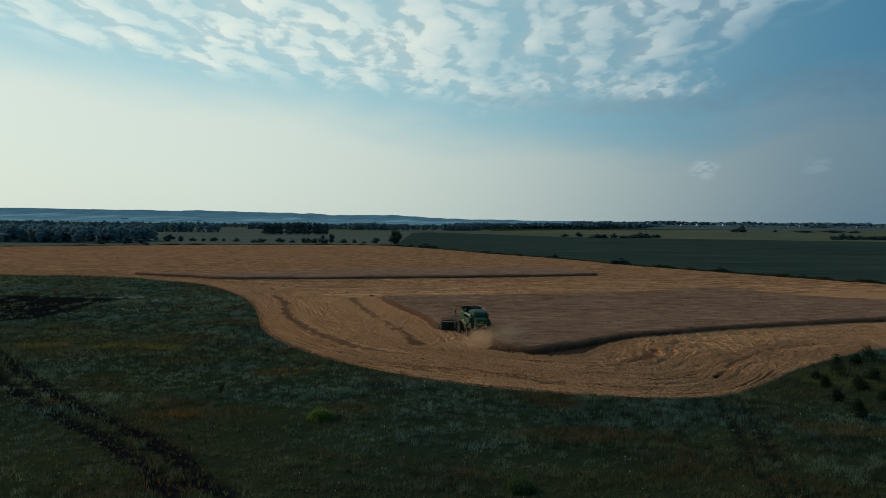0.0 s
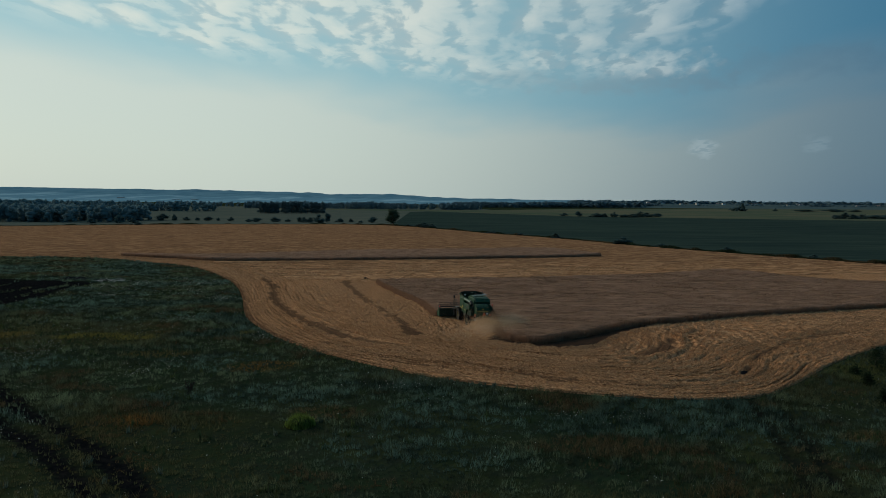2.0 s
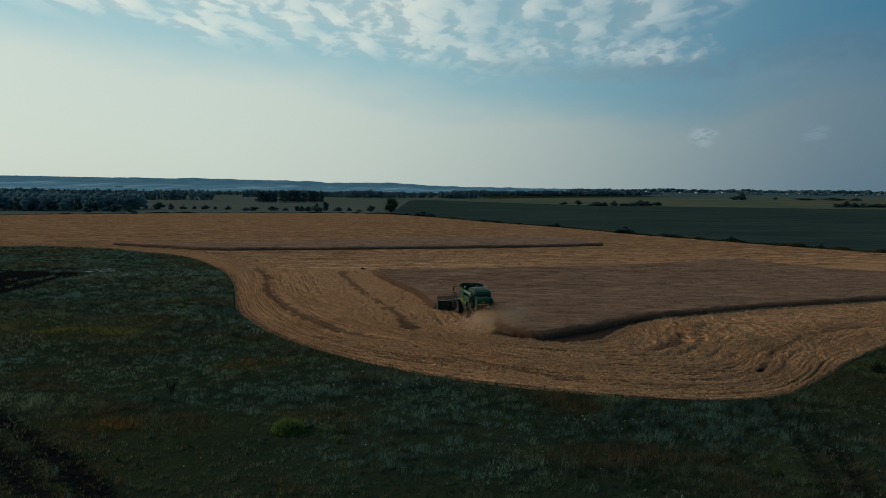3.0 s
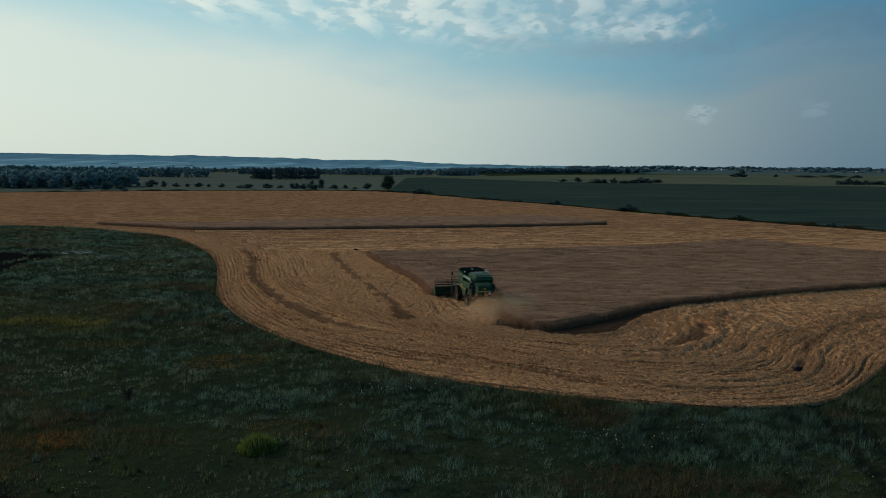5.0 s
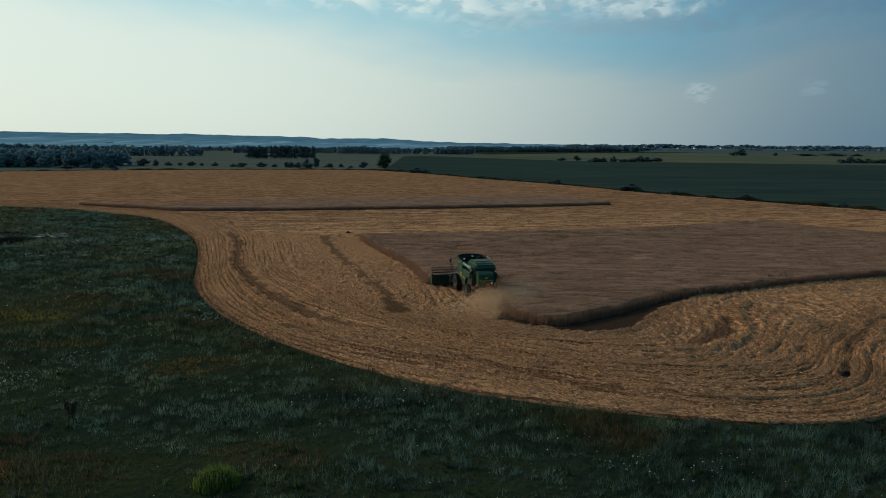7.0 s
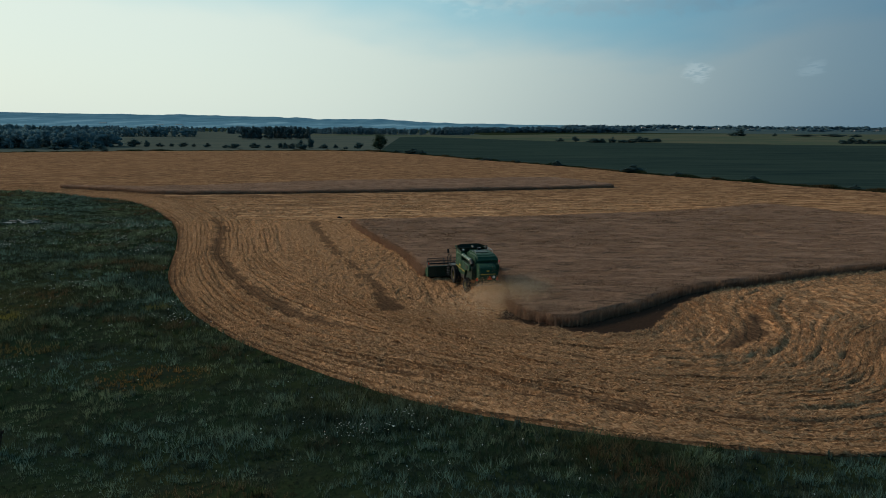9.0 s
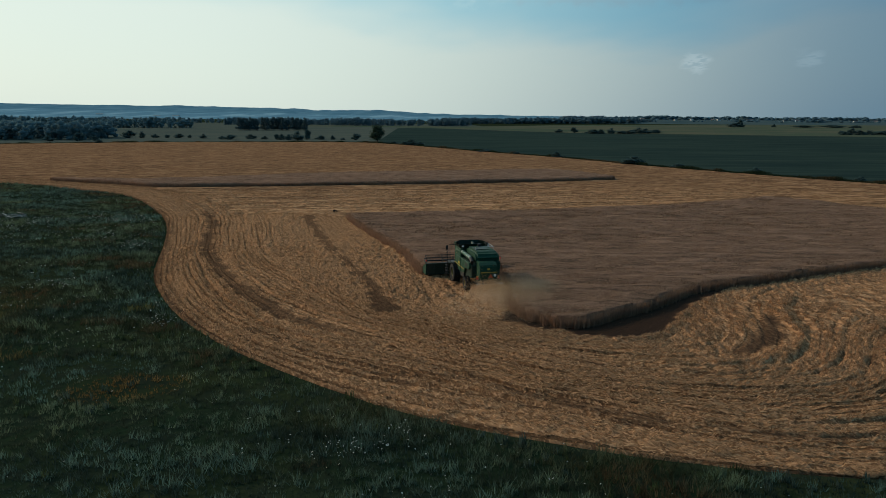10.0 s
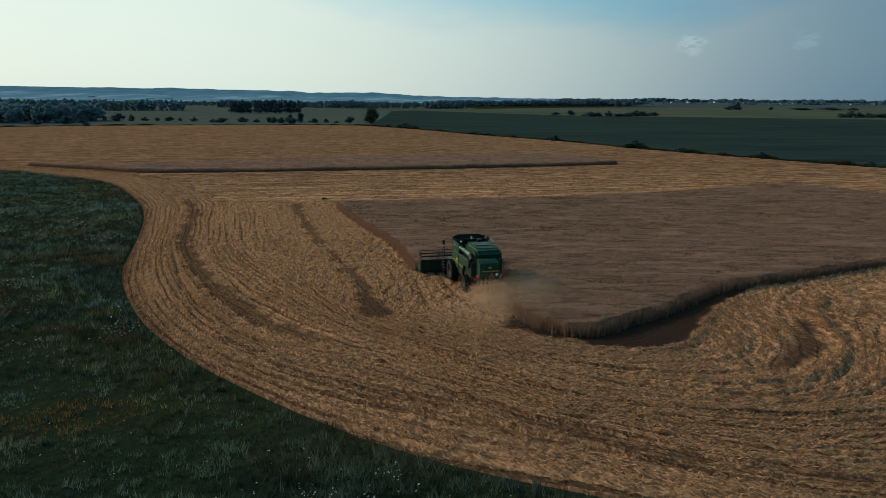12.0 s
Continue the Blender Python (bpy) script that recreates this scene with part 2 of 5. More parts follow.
mat("crop_green", c_crop, 0.95, spec=0.0)
mat("meadow", patchy((0.065, 0.081, 0.071), (0.081, 0.094, 0.077), 0.02, (0.109, 0.105, 0.081), 5.0), 0.95, spec=0.0)
mat("ripe_far", patchy((0.098, 0.096, 0.064), (0.052, 0.076, 0.052), 0.006, (0.115, 0.106, 0.072), 6.0), 0.95, spec=0.0)
mat("black_soil", patchy((0.010, 0.011, 0.014), (0.018, 0.018, 0.020), 0.4, (0.028, 0.026, 0.024), 5.0), 0.9, spec=0.0,
    bump=lambda n, co: (n.noise(co, 1.5, 6.0), 0.9, 0.4))
mat("leaf_dark", patchy((0.034, 0.056, 0.040), (0.054, 0.078, 0.050), 0.8, (0.070, 0.090, 0.052), 3.0), 0.8, spec=0.0, leafy=0.4)
mat("bark", patchy((0.06, 0.05, 0.04), (0.10, 0.085, 0.07), 3.0), 0.9)
mat("ridge", c_ridge_haze, 1.0, spec=0.0)

# ---------------------------------------------------------------- numbers for the ground


def vnoise(x, y, seed=0):
    xi, yi = np.floor(x).astype(np.int64), np.floor(y).astype(np.int64)
    fx, fy = x - xi, y - yi
    fx, fy = fx * fx * (3 - 2 * fx), fy * fy * (3 - 2 * fy)

    def h(i, j):
        k = (i * 374761393 + j * 668265263 + seed * 974634777) & 0x7FFFFFFF
        k = ((k ^ (k >> 13)) * 1274126177) & 0x7FFFFFFF
        return ((k ^ (k >> 16)) & 0xFFFF) / 65535.0
    return (h(xi, yi) * (1 - fx) + h(xi + 1, yi) * fx) * (1 - fy) + (h(xi, yi + 1) * (1 - fx) + h(xi + 1, yi + 1) * fx) * fy


def fbm(x, y, octaves=3, seed=0):
    v, amp, tot = 0.0, 1.0, 0.0
    for o in range(octaves):
        v, tot = v + amp * vnoise(x * 2 ** o, y * 2 ** o, seed + o), tot + amp
        amp *= 0.55
    return v / tot


def spline(points, per=8, closed=False):
    p = np.array(points, float)
    n = len(p)
    out = []
    for i in range(n if closed else n - 1):
        q = [p[(i + k) % n] if closed else p[min(max(i + k, 0), n - 1)] for k in (-1, 0, 1, 2)]
        for s in np.arange(per) / per:
            out.append(0.5 * (2 * q[1] + (q[2] - q[0]) * s + (2 * q[0] - 5 * q[1] + 4 * q[2] - q[3]) * s * s
                              + (3 * q[1] - q[0] - 3 * q[2] + q[3]) * s ** 3))
    if not closed:
        out.append(p[-1])
    return np.array(out)


def dist_to(x, y, line, closed=False):
    best = np.full(x.shape, 1e9)
    m = len(line)
    for i in range(m if closed else m - 1):
        (ax, ay), (bx, by) = line[i], line[(i + 1) % m]
        dx, dy = bx - ax, by - ay
        s = np.clip(((x - ax) * dx + (y - ay) * dy) / (dx * dx + dy * dy + 1e-9), 0, 1)
        best = np.minimum(best, (x - ax - s * dx) ** 2 + (y - ay - s * dy) ** 2)
    return np.sqrt(best)


def dist_near(x, y, line, reach=4.0):
    """Distance to a line for the points round it; elsewhere just far."""
    lo, hi = line.min(0) - reach, line.max(0) + reach
    at_hand = (x > lo[0]) & (x < hi[0]) & (y > lo[1]) & (y < hi[1])
    d = np.full(x.shape, 1e3)
    d[at_hand] = dist_to(x[at_hand], y[at_hand], line)
    return d


def nearest_on(x, y, poly):
    """The nearest point of a closed outline."""
    best, nx, ny = np.full(x.shape, 1e9), x.copy(), y.copy()
    for (ax, ay), (bx, by) in zip(poly, np.roll(poly, -1, 0)):
        dx, dy = bx - ax, by - ay
        s = np.clip(((x - ax) * dx + (y - ay) * dy) / (dx * dx + dy * dy + 1e-9), 0, 1)
        qx, qy = ax + s * dx, ay + s * dy
        d = (x - qx) ** 2 + (y - qy) ** 2
        hit = d < best
        best, nx, ny = np.where(hit, d, best), np.where(hit, qx, nx), np.where(hit, qy, ny)
    return nx, ny


def inside(x, y, poly):
    r = np.zeros(x.shape, bool)
    m = len(poly)
    for i in range(m):
        (ax, ay), (bx, by) = poly[i], poly[(i + 1) % m]
        if ay == by:
            continue
        r ^= ((ay > y) != (by > y)) & (x < (bx - ax) * (y - ay) / (by - ay) + ax)
    return r


def smooth(v, lo, hi):
    s = np.clip((v - lo) / (hi - lo), 0, 1)
    return s * s * (3 - 2 * s)


def mesh_of(name, verts, faces, material, attrs=None, shade=False):
    """A mesh from numpy vertices and equal-sized faces; attrs: name -> per-vertex floats or colours."""
    me = bpy.data.meshes.new(name)
    verts, faces = np.asarray(verts, np.float32), np.asarray(faces, np.int32)
    k = faces.shape[1]
    me.vertices.add(len(verts))
    me.vertices.foreach_set("co", verts.ravel())
    me.loops.add(faces.size)
    me.loops.foreach_set("vertex_index", faces.ravel())
    me.polygons.add(len(faces))
    me.polygons.foreach_set("loop_start", np.arange(0, faces.size, k, dtype=np.int32))
    for key, v in (attrs or {}).items():
        v = np.asarray(v, np.float32)
        if v.ndim == 1:
            me.attributes.new(key, "FLOAT", "POINT").data.foreach_set("value", v)
        else:
            if key == "across":
                me.attributes.new(key, "FLOAT_VECTOR", "POINT").data.foreach_set("vector", v.ravel())
                continue
            v = np.c_[v, np.ones(len(v), np.float32)]
            me.attributes.new(key, "FLOAT_COLOR", "POINT").data.foreach_set("color", v.ravel())
    me.update(calc_edges=True)
    me.validate()
    me.materials.append(MATS[material])
    if shade:
        me.polygons.foreach_set("use_smooth", np.ones(len(faces), bool))
    return me


def axis(*stops):
    """Grid lines from (start, step), ... , end with the step easing from one to the next."""
    out = [stops[0][0]]
    for (p0, s0), nxt in zip(stops[:-1], stops[1:]):
        p1 = nxt[0] if isinstance(nxt, tuple) else nxt
        s1 = nxt[1] if isinstance(nxt, tuple) else s0
        while out[-1] < p1:
            f = (out[-1] - p0) / (p1 - p0)
            out.append(out[-1] + s0 + (s1 - s0) * f)
    return np.array(out)


def grid(xs, ys):
    X, Y = np.meshgrid(xs, ys)
    nx, ny = len(xs), len(ys)
    i = (np.arange(ny - 1)[:, None] * nx + np.arange(nx - 1)[None, :]).ravel()
    return X.ravel(), Y.ravel(), np.c_[i, i + 1, i + nx + 1, i + nx]


def keep_faces(verts, faces, mask, attrs):
    faces = faces[mask]
    used, inv = np.unique(faces, return_inverse=True)
    return verts[used], inv.reshape(faces.shape), {k: v[used] for k, v in attrs.items()}


# edge between the weedy meadow and the cut field
EDGE = spline([(-330, 196), (-200, 208), (-125, 213), (-97, 212), (-77, 200), (-60, 187), (-47, 166), (-39, 149), (-33, 131), (-28, 114),
               (-22.5, 102), (-16, 92), (-8, 83.5), (0, 77.2), (8, 73.4), (16, 71), (22, 70.3), (27.5, 71.6), (33, 76.2),
               (41, 85), (51, 94), (62, 101), (100, 118), (200, 140)])
# far edge of the cut field, with the green crop and the low ground behind it
FAR = spline([(-330, 350), (-249, 417), (-172, 464), (-115, 482), (-70, 492), (-50, 491), (-32, 477), (-7, 440), (21, 384),
              (51, 335), (69, 293), (92, 253), (110, 225), (124, 208), (200, 140)])
FIELD = np.vstack([EDGE, FAR[::-1]])
# standing wheat: the block that the combine works on, and a narrow strip behind it
BLOCK = np.vstack([spline([(-0.6, 114.0), (-3.2, 126), (-8, 140), (-12.4, 154.5), (-11, 156.5), (-4, 158)], 6), spline([(0, 159), (13, 161.5), (32, 167), (50, 174.5), (63, 183), (69, 182),
                   (79, 166), (96, 158), (140, 150)], 5), spline([(140, 138), (95, 134), (76, 128), (60, 122.5), (45, 116.5), (33, 110.6), (26.2, 107.2), (22.8, 104.6), (18.8, 100.2),
                   (15, 97.2), (11.4, 94.6), (8.8, 96.2), (7.3, 99.2), (7.3, 106), (7.6, 115.8)], 6)])
STRIP = np.vstack([spline([(-91, 220), (-71, 211), (-56, 205), (-19, 212), (19, 222), (47, 232)], 5),
                   spline([(47.5, 235), (35, 259), (8, 252), (-30, 240), (-62, 221), (-90, 221.5)], 5)])
TRACK_A = spline([(-37, 163), (-31.6, 148.4), (-27.6, 131.6), (-24, 121.6), (-17.4, 107.6), (-11.2, 98.0), (-6.9, 93.8), (-2, 90.2)])
TRACK_B = spline([(-19.5, 158), (-13, 133.2), (-8.3, 118.6), (-5.2, 108.8), (-4.2, 103.6), (-3.2, 100.2)])
TONGUE = spline([(28.2, 98.4), (27.9, 94.8), (26.3, 91.4), (23.2, 88.4), (20.8, 88.2), (21.6, 90.2), (24.2, 93.0), (26.4, 96.4)], 5, True)
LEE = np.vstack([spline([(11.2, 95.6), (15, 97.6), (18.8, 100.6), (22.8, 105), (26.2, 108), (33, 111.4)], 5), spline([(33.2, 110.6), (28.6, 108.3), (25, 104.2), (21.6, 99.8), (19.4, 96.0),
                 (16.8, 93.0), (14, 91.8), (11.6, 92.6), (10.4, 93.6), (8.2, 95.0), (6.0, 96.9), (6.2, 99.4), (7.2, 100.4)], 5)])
# banks of straw (half width, line); furrows and wheel marks pressed into it (half width, how bare, line)
BANKS = [(0.65, spline([(33, 104.6), (30.2, 101), (28.9, 97.6), (28.4, 94.2), (27.0, 91.0), (24.4, 88.0), (20.4, 86.2), (16, 86.2)], 5)),
         (0.7, spline([(30, 110.6), (25.4, 106.2), (22.2, 101.2), (19.6, 96.2), (17.2, 92.8), (13.8, 91.0)], 5))]
FURROWS = [(0.34, 0.62, spline([(26.5, 78.2), (29.9, 80.8), (33.5, 86.8), (36.6, 90.9), (43.3, 98.2), (53, 104)], 5)),
           (0.26, 0.55, spline([(29.5, 84.2), (31.7, 86.7), (34.0, 89.7), (37.6, 93.5)], 4)),
           (0.26, 0.55, spline([(29.4, 86.3), (31.5, 89.2), (34.2, 93.0), (38.6, 96.6)], 4)),
           (0.36, 0.50, spline([(2, 83.6), (7, 80.0), (11.8, 77.5), (15.5, 76.0), (20.4, 74.7), (25, 75.6)], 5)),
           (0.30, 0.45, spline([(-13, 93.8), (-8, 88.4), (-2, 83.4), (5, 79.2), (12, 76.3)], 5)),
           (0.30, 0.45, spline([(-4, 96.6), (2, 91.4), (9, 87.0), (15, 84.7), (20, 84.4)], 5)),
           (0.55, 0.70, spline([(-46, 189), (-12, 196.2), (34, 208), (62, 215)], 5)),
           (0.45, 0.50, spline([(-40, 171), (-22, 178), (10, 187), (40, 195)], 5))]

# ---------------------------------------------------------------- the ground and the fields
def relief(x, y):
    """Low swells of the meadow, level under the cut field."""
    d = dist_to(x, y, EDGE)
    near = inside(x, y, FIELD)
    h = (fbm(x / 14, y / 14, 3, 5) - 0.5) * 0.9 * smooth(d, 2, 18)
    return np.where(near | (y > 230), 0.0, h)


def build_ground():
    xs = axis((-4600, 300), (-500, 40), (-110, 0.9), (-60, 0.7), (40, 0.7), (120, 3), (500, 40), (4600, 300), 4700)
    ys = axis((-600, 60), (-60, 6), (36, 0.5), (110, 0.5), (230, 4), (600, 50), (4600, 300), 4700)
    x, y, f = grid(xs, ys)
    rut = rut_mark(x, y)
    patch = np.where(inside(x, y, DARK), -1, 1) * dist_to(x, y, DARK, True) + (fbm(x / 3, y / 3, 3, 57) - 0.5) * 7
    mud = np.maximum(rut, smooth(patch, 0.8, -0.8))
    z = -0.08 - 0.9 * inside(x, y, FIELD) * smooth(dist_to(x, y, EDGE), 1.6, 3.2) + relief(x, y) - 0.16 * rut + 0.35 * smooth(patch, 0, -3) * (fbm(x / 1.6, y / 1.6, 2, 58) - 0.5)
    tagged(new("ground", mesh_of("ground", np.c_[x, y, z], f, "soil_grass", {"mud": mud}, True)), "dark weedy meadow soil reaching to the horizon", "ground", kind="structure")


# lines along which the straw lies, with their distance in from the meadow
GUIDES = [(0.0, EDGE[24:-8]),
          (6.8, spline([(-37, 163), (-31.6, 148.4), (-26, 127.4), (-17.8, 108.1), (-11.2, 98), (-7, 94), (0, 88.3), (7, 83), (14.6, 78.6), (18.6, 77.4), (23, 77.4), (27.6, 78.8), (29.8, 80.9),
                        (33.4, 86.8), (36, 90.2), (39.5, 93), (45.8, 99), (55.1, 104.8), (75, 113)], 3)),
          (11.0, spline([(-14.5, 113), (-9, 103.5), (-5, 97.6), (0, 92.6), (5, 87), (10, 83.4), (18, 81.6), (24, 82.2), (27.5, 84), (29.4, 86.2), (31.6, 89.5), (34, 92.7), (38.5, 96.6), (48, 104.5), (56, 109)], 3)),
          (15.0, spline([(4, 91), (10, 87.4), (15, 85.5), (20.2, 85.2), (24.9, 88.7), (28.2, 94.1), (29.6, 99.5), (32, 103.8), (36.6, 108.2), (44.6, 112.3), (51.7, 113.8), (61.7, 116.2), (80, 121)], 3)),
          (20.5, spline([(-19.5, 158), (-13, 133.2), (-8.3, 118.6), (-5, 108.8), (-3, 100.8), (1, 96.4), (7, 92.6), (13.6, 91.6), (18.1, 94.5), (21.3, 101), (24.2, 106), (29.8, 111.4), (35.7, 114.6), (46.8, 117.8), (63, 123)], 3)),
          (27.0, spline([(-12.4, 154.5), (-8, 140), (-3.2, 126), (0, 114.6), (2, 104), (5, 98.4), (8.5, 96)], 3))]


def lay_of_rows():
    """Thin-plate fit over the guide lines: distance in from the meadow, and metres along the rows."""
    at_xy, val = [], []
    for depth, line in GUIDES:
        run = np.r_[0, np.cumsum(np.hypot(*np.diff(line, axis=0).T))]
        run -= run[np.argmin(np.abs(line[:, 0] - 5) + np.abs(line[:, 1] - 90) * 0.2)]
        pick = np.arange(0, len(line), max(1, len(line) // 26))
        at_xy.append(line[pick])
        val.append(np.c_[np.full(len(pick), depth), run[pick]])
    c, v = np.vstack(at_xy) / 50.0, np.vstack(val)
    n = len(c)
    d2 = ((c[:, None] - c[None]) ** 2).sum(2)
    m = np.zeros((n + 3, n + 3))
    m[:n, :n] = 0.5 * d2 * np.log(d2 + 1e-12) + np.eye(n) * 2e-4
    m[:n, n:] = np.c_[np.ones(n), c]
    m[n:, :n] = m[:n, n:].T
    return c, np.linalg.solve(m, np.vstack([v, np.zeros((3, 2))]))


LAY = lay_of_rows()


def rows_at(x, y):
    c, w = LAY
    out = np.empty((len(x), 2))
    for k in range(0, len(x), 40000):
        p = np.c_[x[k:k + 40000], y[k:k + 40000]] / 50.0
        d2 = (p[:, :1] - c[None, :, 0]) ** 2 + (p[:, 1:] - c[None, :, 1]) ** 2
        out[k:k + 40000] = (0.5 * d2 * np.log(d2 + 1e-12)) @ w[:-3] + w[-3] + p @ w[-2:]
    return out.T


def field_rows(x, y):
    """How the straw lies: distance from the meadow, metres across and along the rows, and whether they lie at the back."""
    dg = dist_to(x, y, EDGE)
    ph, al = rows_at(x, y)
    back = (y > 162 + 0.2 * np.maximum(x, -12) + 9 * (fbm(x / 6, y / 6, 3, 14) - 0.5)) & (dg > 8 + 6 * fbm(x / 4, y / 4, 2, 16))
    ph, al = np.where(back, y - 0.24 * x, ph), np.where(back, x, al)
    ph = ph + (fbm(x / 12, y / 12, 2, 11) - 0.5) * 0.7
    return dg, ph, al, back


def calm_of(x, y, ph, back):
    """Where the rows fade into loose clumps: well inside the field, round the machine's last turn."""
    inner = smooth(ph - 6 * smooth(y, 104, 94) + 4 * (fbm(x / 6, y / 6, 2, 33) - 0.5), 11.0, 16.5)
    corner = smooth(x, 15, 20) * smooth(y, 81, 86)
    return np.where(back, 0.75, (1 - 0.74 * inner) * (1 - 0.35 * smooth(y, 98, 125)) * (1 - 0.62 * corner))


def field_height(x, y):
    """Straw rows, wheel marks and clumps of the cut field."""
    dg, ph, al, back = field_rows(x, y)
    swath = fbm(ph / 1.9, al / 40, 2, 31)
    turn = ph + 0.5 * fbm(ph / 5, al / 25, 2, 47)
    calm = calm_of(x, y, ph, back)
    # grooves between the rows: bold ones now and then, finer ones between
    broad = np.where(back, 4.1, 1.65)
    bold = smooth(np.cos(2 * math.pi * turn / broad), 0.72, 0.98) * smooth(fbm(ph / 3, al / 22, 2, 19), 0.36, 0.56)
    thin = smooth(np.cos(2 * math.pi * turn / np.where(back, 1.4, 0.55)), 0.3, 0.95) * smooth(fbm(ph / 1.2, al / 9, 2, 41), 0.38, 0.60)
    groove = (bold + 0.6 * thin) * calm
    rows = fbm(ph / np.where(back, 1.6, 0.40), al / np.where(back, 30, np.where(calm < 0.6, 2.2, 7)), 2, 17)
    # clumps drawn out along the rows
    lump = fbm(ph / 0.32, al / np.where(calm < 0.6, 0.5, 1.1), 2, 3)
    fleck = fbm(x / 0.24, y / 0.24, 2, 9)
    fade = smooth(y, 330, 160)
    z = ((0.10 * (swath - 0.45) + 0.20 * (rows - 0.45)) * (0.08 + 0.92 * calm) + (0.34 - 0.12 * calm) * (lump - 0.45) + 0.12 * (fleck - 0.45) - 0.19 * groove
         + 0.10 * (1 - calm) * (fbm(x / 0.5, y / 0.38, 2, 8) - 0.45)) * (0.45 + 0.55 * fade)
    # darkening follows depth: grooves and hollows get their shade in the tone
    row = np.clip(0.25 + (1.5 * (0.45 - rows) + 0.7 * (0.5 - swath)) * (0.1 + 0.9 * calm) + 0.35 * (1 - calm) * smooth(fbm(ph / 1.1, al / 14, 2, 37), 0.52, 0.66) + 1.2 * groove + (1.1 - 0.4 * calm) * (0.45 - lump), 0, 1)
    # pale banks of straw thrown up round the bare tongue and along the lee
    for half, line in BANKS:
        bank = smooth(dist_near(x, y, line) + 0.8 * (fbm(x / 0.9, y / 0.9, 2, 39) - 0.5), half, half * 0.2)
        z, row = z + 0.16 * bank, row * (1 - 0.95 * bank)
    # worn places where the straw is gone
    rag = (fbm(x / 1.5, y / 1.5, 3, 77) - 0.5)
    bare_shade = 0.66 * smooth(dist_near(x, y, TRACK_A) + rag * 2.0, 1.15, 0.4) * smooth(y, 90, 95)
    wide = 0.62 + 0.65 * smooth(y, 109, 103)
    bare_shade = np.maximum(bare_shade, smooth((dist_near(x, y, TRACK_B) + rag * 2.0) / wide, 1.3, 0.5) * (0.62 + 0.12 * smooth(y, 112, 104)))
    tongue = np.where(inside(x, y, TONGUE), -1, 1) * dist_near(x, y, np.vstack([TONGUE, TONGUE[:1]]))
    bare_shade = np.maximum(bare_shade, smooth(tongue + rag * 1.6, 0.3, -0.8) * 0.8)
    # shorn ground in the standing wheat's lee, its shade deepened into the tone
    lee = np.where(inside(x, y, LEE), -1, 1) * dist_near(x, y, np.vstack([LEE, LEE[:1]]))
    bare_shade = np.maximum(bare_shade, smooth(lee + rag * 1.5, 0.5, -0.4))
    for half, much, line in FURROWS:
        cut = smooth(dist_near(x, y, line) + rag * 0.9, half * 1.5, half * 0.4) * much * (0.55 + 0.9 * fbm(al / 3, ph / 3, 2, 35))
        bare_shade = np.maximum(bare_shade, np.minimum(cut, 1))
        z = z - 0.10 * cut
    # brown margin beside the tall weeds, their cast shade put into the tone
    bare_shade = np.maximum(bare_shade, 0.36 * smooth(dg + rag * 1.5, 2.6, 0.3) * smooth(x, -8, -20) + 0.35 * smooth(dg + rag, 1.3, 0.2))
    # tone mixed darker further back, standing for the other sun angle there
    bare_shade = np.maximum(bare_shade, 0.40 * smooth(y, 160, 230))
    for (cx, cy, rx, ry, k) in ((-34, 201, 14, 3.5, 0.55), (-27, 184, 11, 3, 0.5), (64, 215, 9, 2.2, 0.6), (70, 191, 8, 2.5, 0.5), (-10, 162, 10, 1.8, 0.5)):
        e = ((x - cx) / rx) ** 2 + ((y - cy) / ry) ** 2
        bare_shade = np.maximum(bare_shade, k * smooth(e + rag * 1.2, 1.2, 0.3))
    z = z * (1 - 0.75 * bare_shade) - 0.04 * bare_shade
    # the sheet dips under the meadow at its edge
    z = np.where(dg < 3.4, np.maximum(z, -0.06), z) - 0.4 * smooth(dg, 0.35, 0.02) * (y < 225)
    # metres across and along the rows, drawn out where the field lies far back
    across = np.stack([ph * np.where(back, 0.2, 1.0), al * np.where(back, 0.05, 1.0), np.zeros(len(x))], 1)
    return z, row, bare_shade, calm, across


def row_direction(x, y):
    e = 0.3
    gx, gy = rows_at(x + e, y)[0] - rows_at(x - e, y)[0], rows_at(x, y + e)[0] - rows_at(x, y - e)[0]
    return np.where((y > 164 + 0.2 * x), 0.207, np.arctan2(-gx, gy))


def build_stubble():
    xs = axis((-330, 4), (-120, 1.6), (-62, 0.6), (-38, 0.16), (46, 0.16), (80, 0.8), (205, 2.5), 210)
    ys = axis((68, 0.11), (100, 0.16), (125, 0.25), (175, 0.6), (260, 1.5), (500, 3), 503)
    x, y, f = grid(xs, ys)
    z, row, bare_shade, calm, across = field_height(x, y)
    cx, cy = x[f].mean(1), y[f].mean(1)
    v, f, at = keep_faces(np.c_[x, y, z + 0.05], f, inside(cx, cy, FIELD), {"row": row, "bare_shade": bare_shade, "calm": calm, "across": across})
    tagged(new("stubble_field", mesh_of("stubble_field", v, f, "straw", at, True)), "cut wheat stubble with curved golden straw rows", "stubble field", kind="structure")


def flat_field(name, points, material, label, z, category):
    bm = bmesh.new()
    face = bm.faces.new([bm.verts.new((px, py, z)) for px, py in points])
    bmesh.ops.triangulate(bm, faces=[face])
    for fc in bm.faces:
        if fc.normal.z < 0:
            fc.normal_flip()
    me = bpy.data.meshes.new(name)
    bm.to_mesh(me)
    bm.free()
    me.materials.append(MATS[material])
    return tagged(new(name, me), label, category, kind="structure")


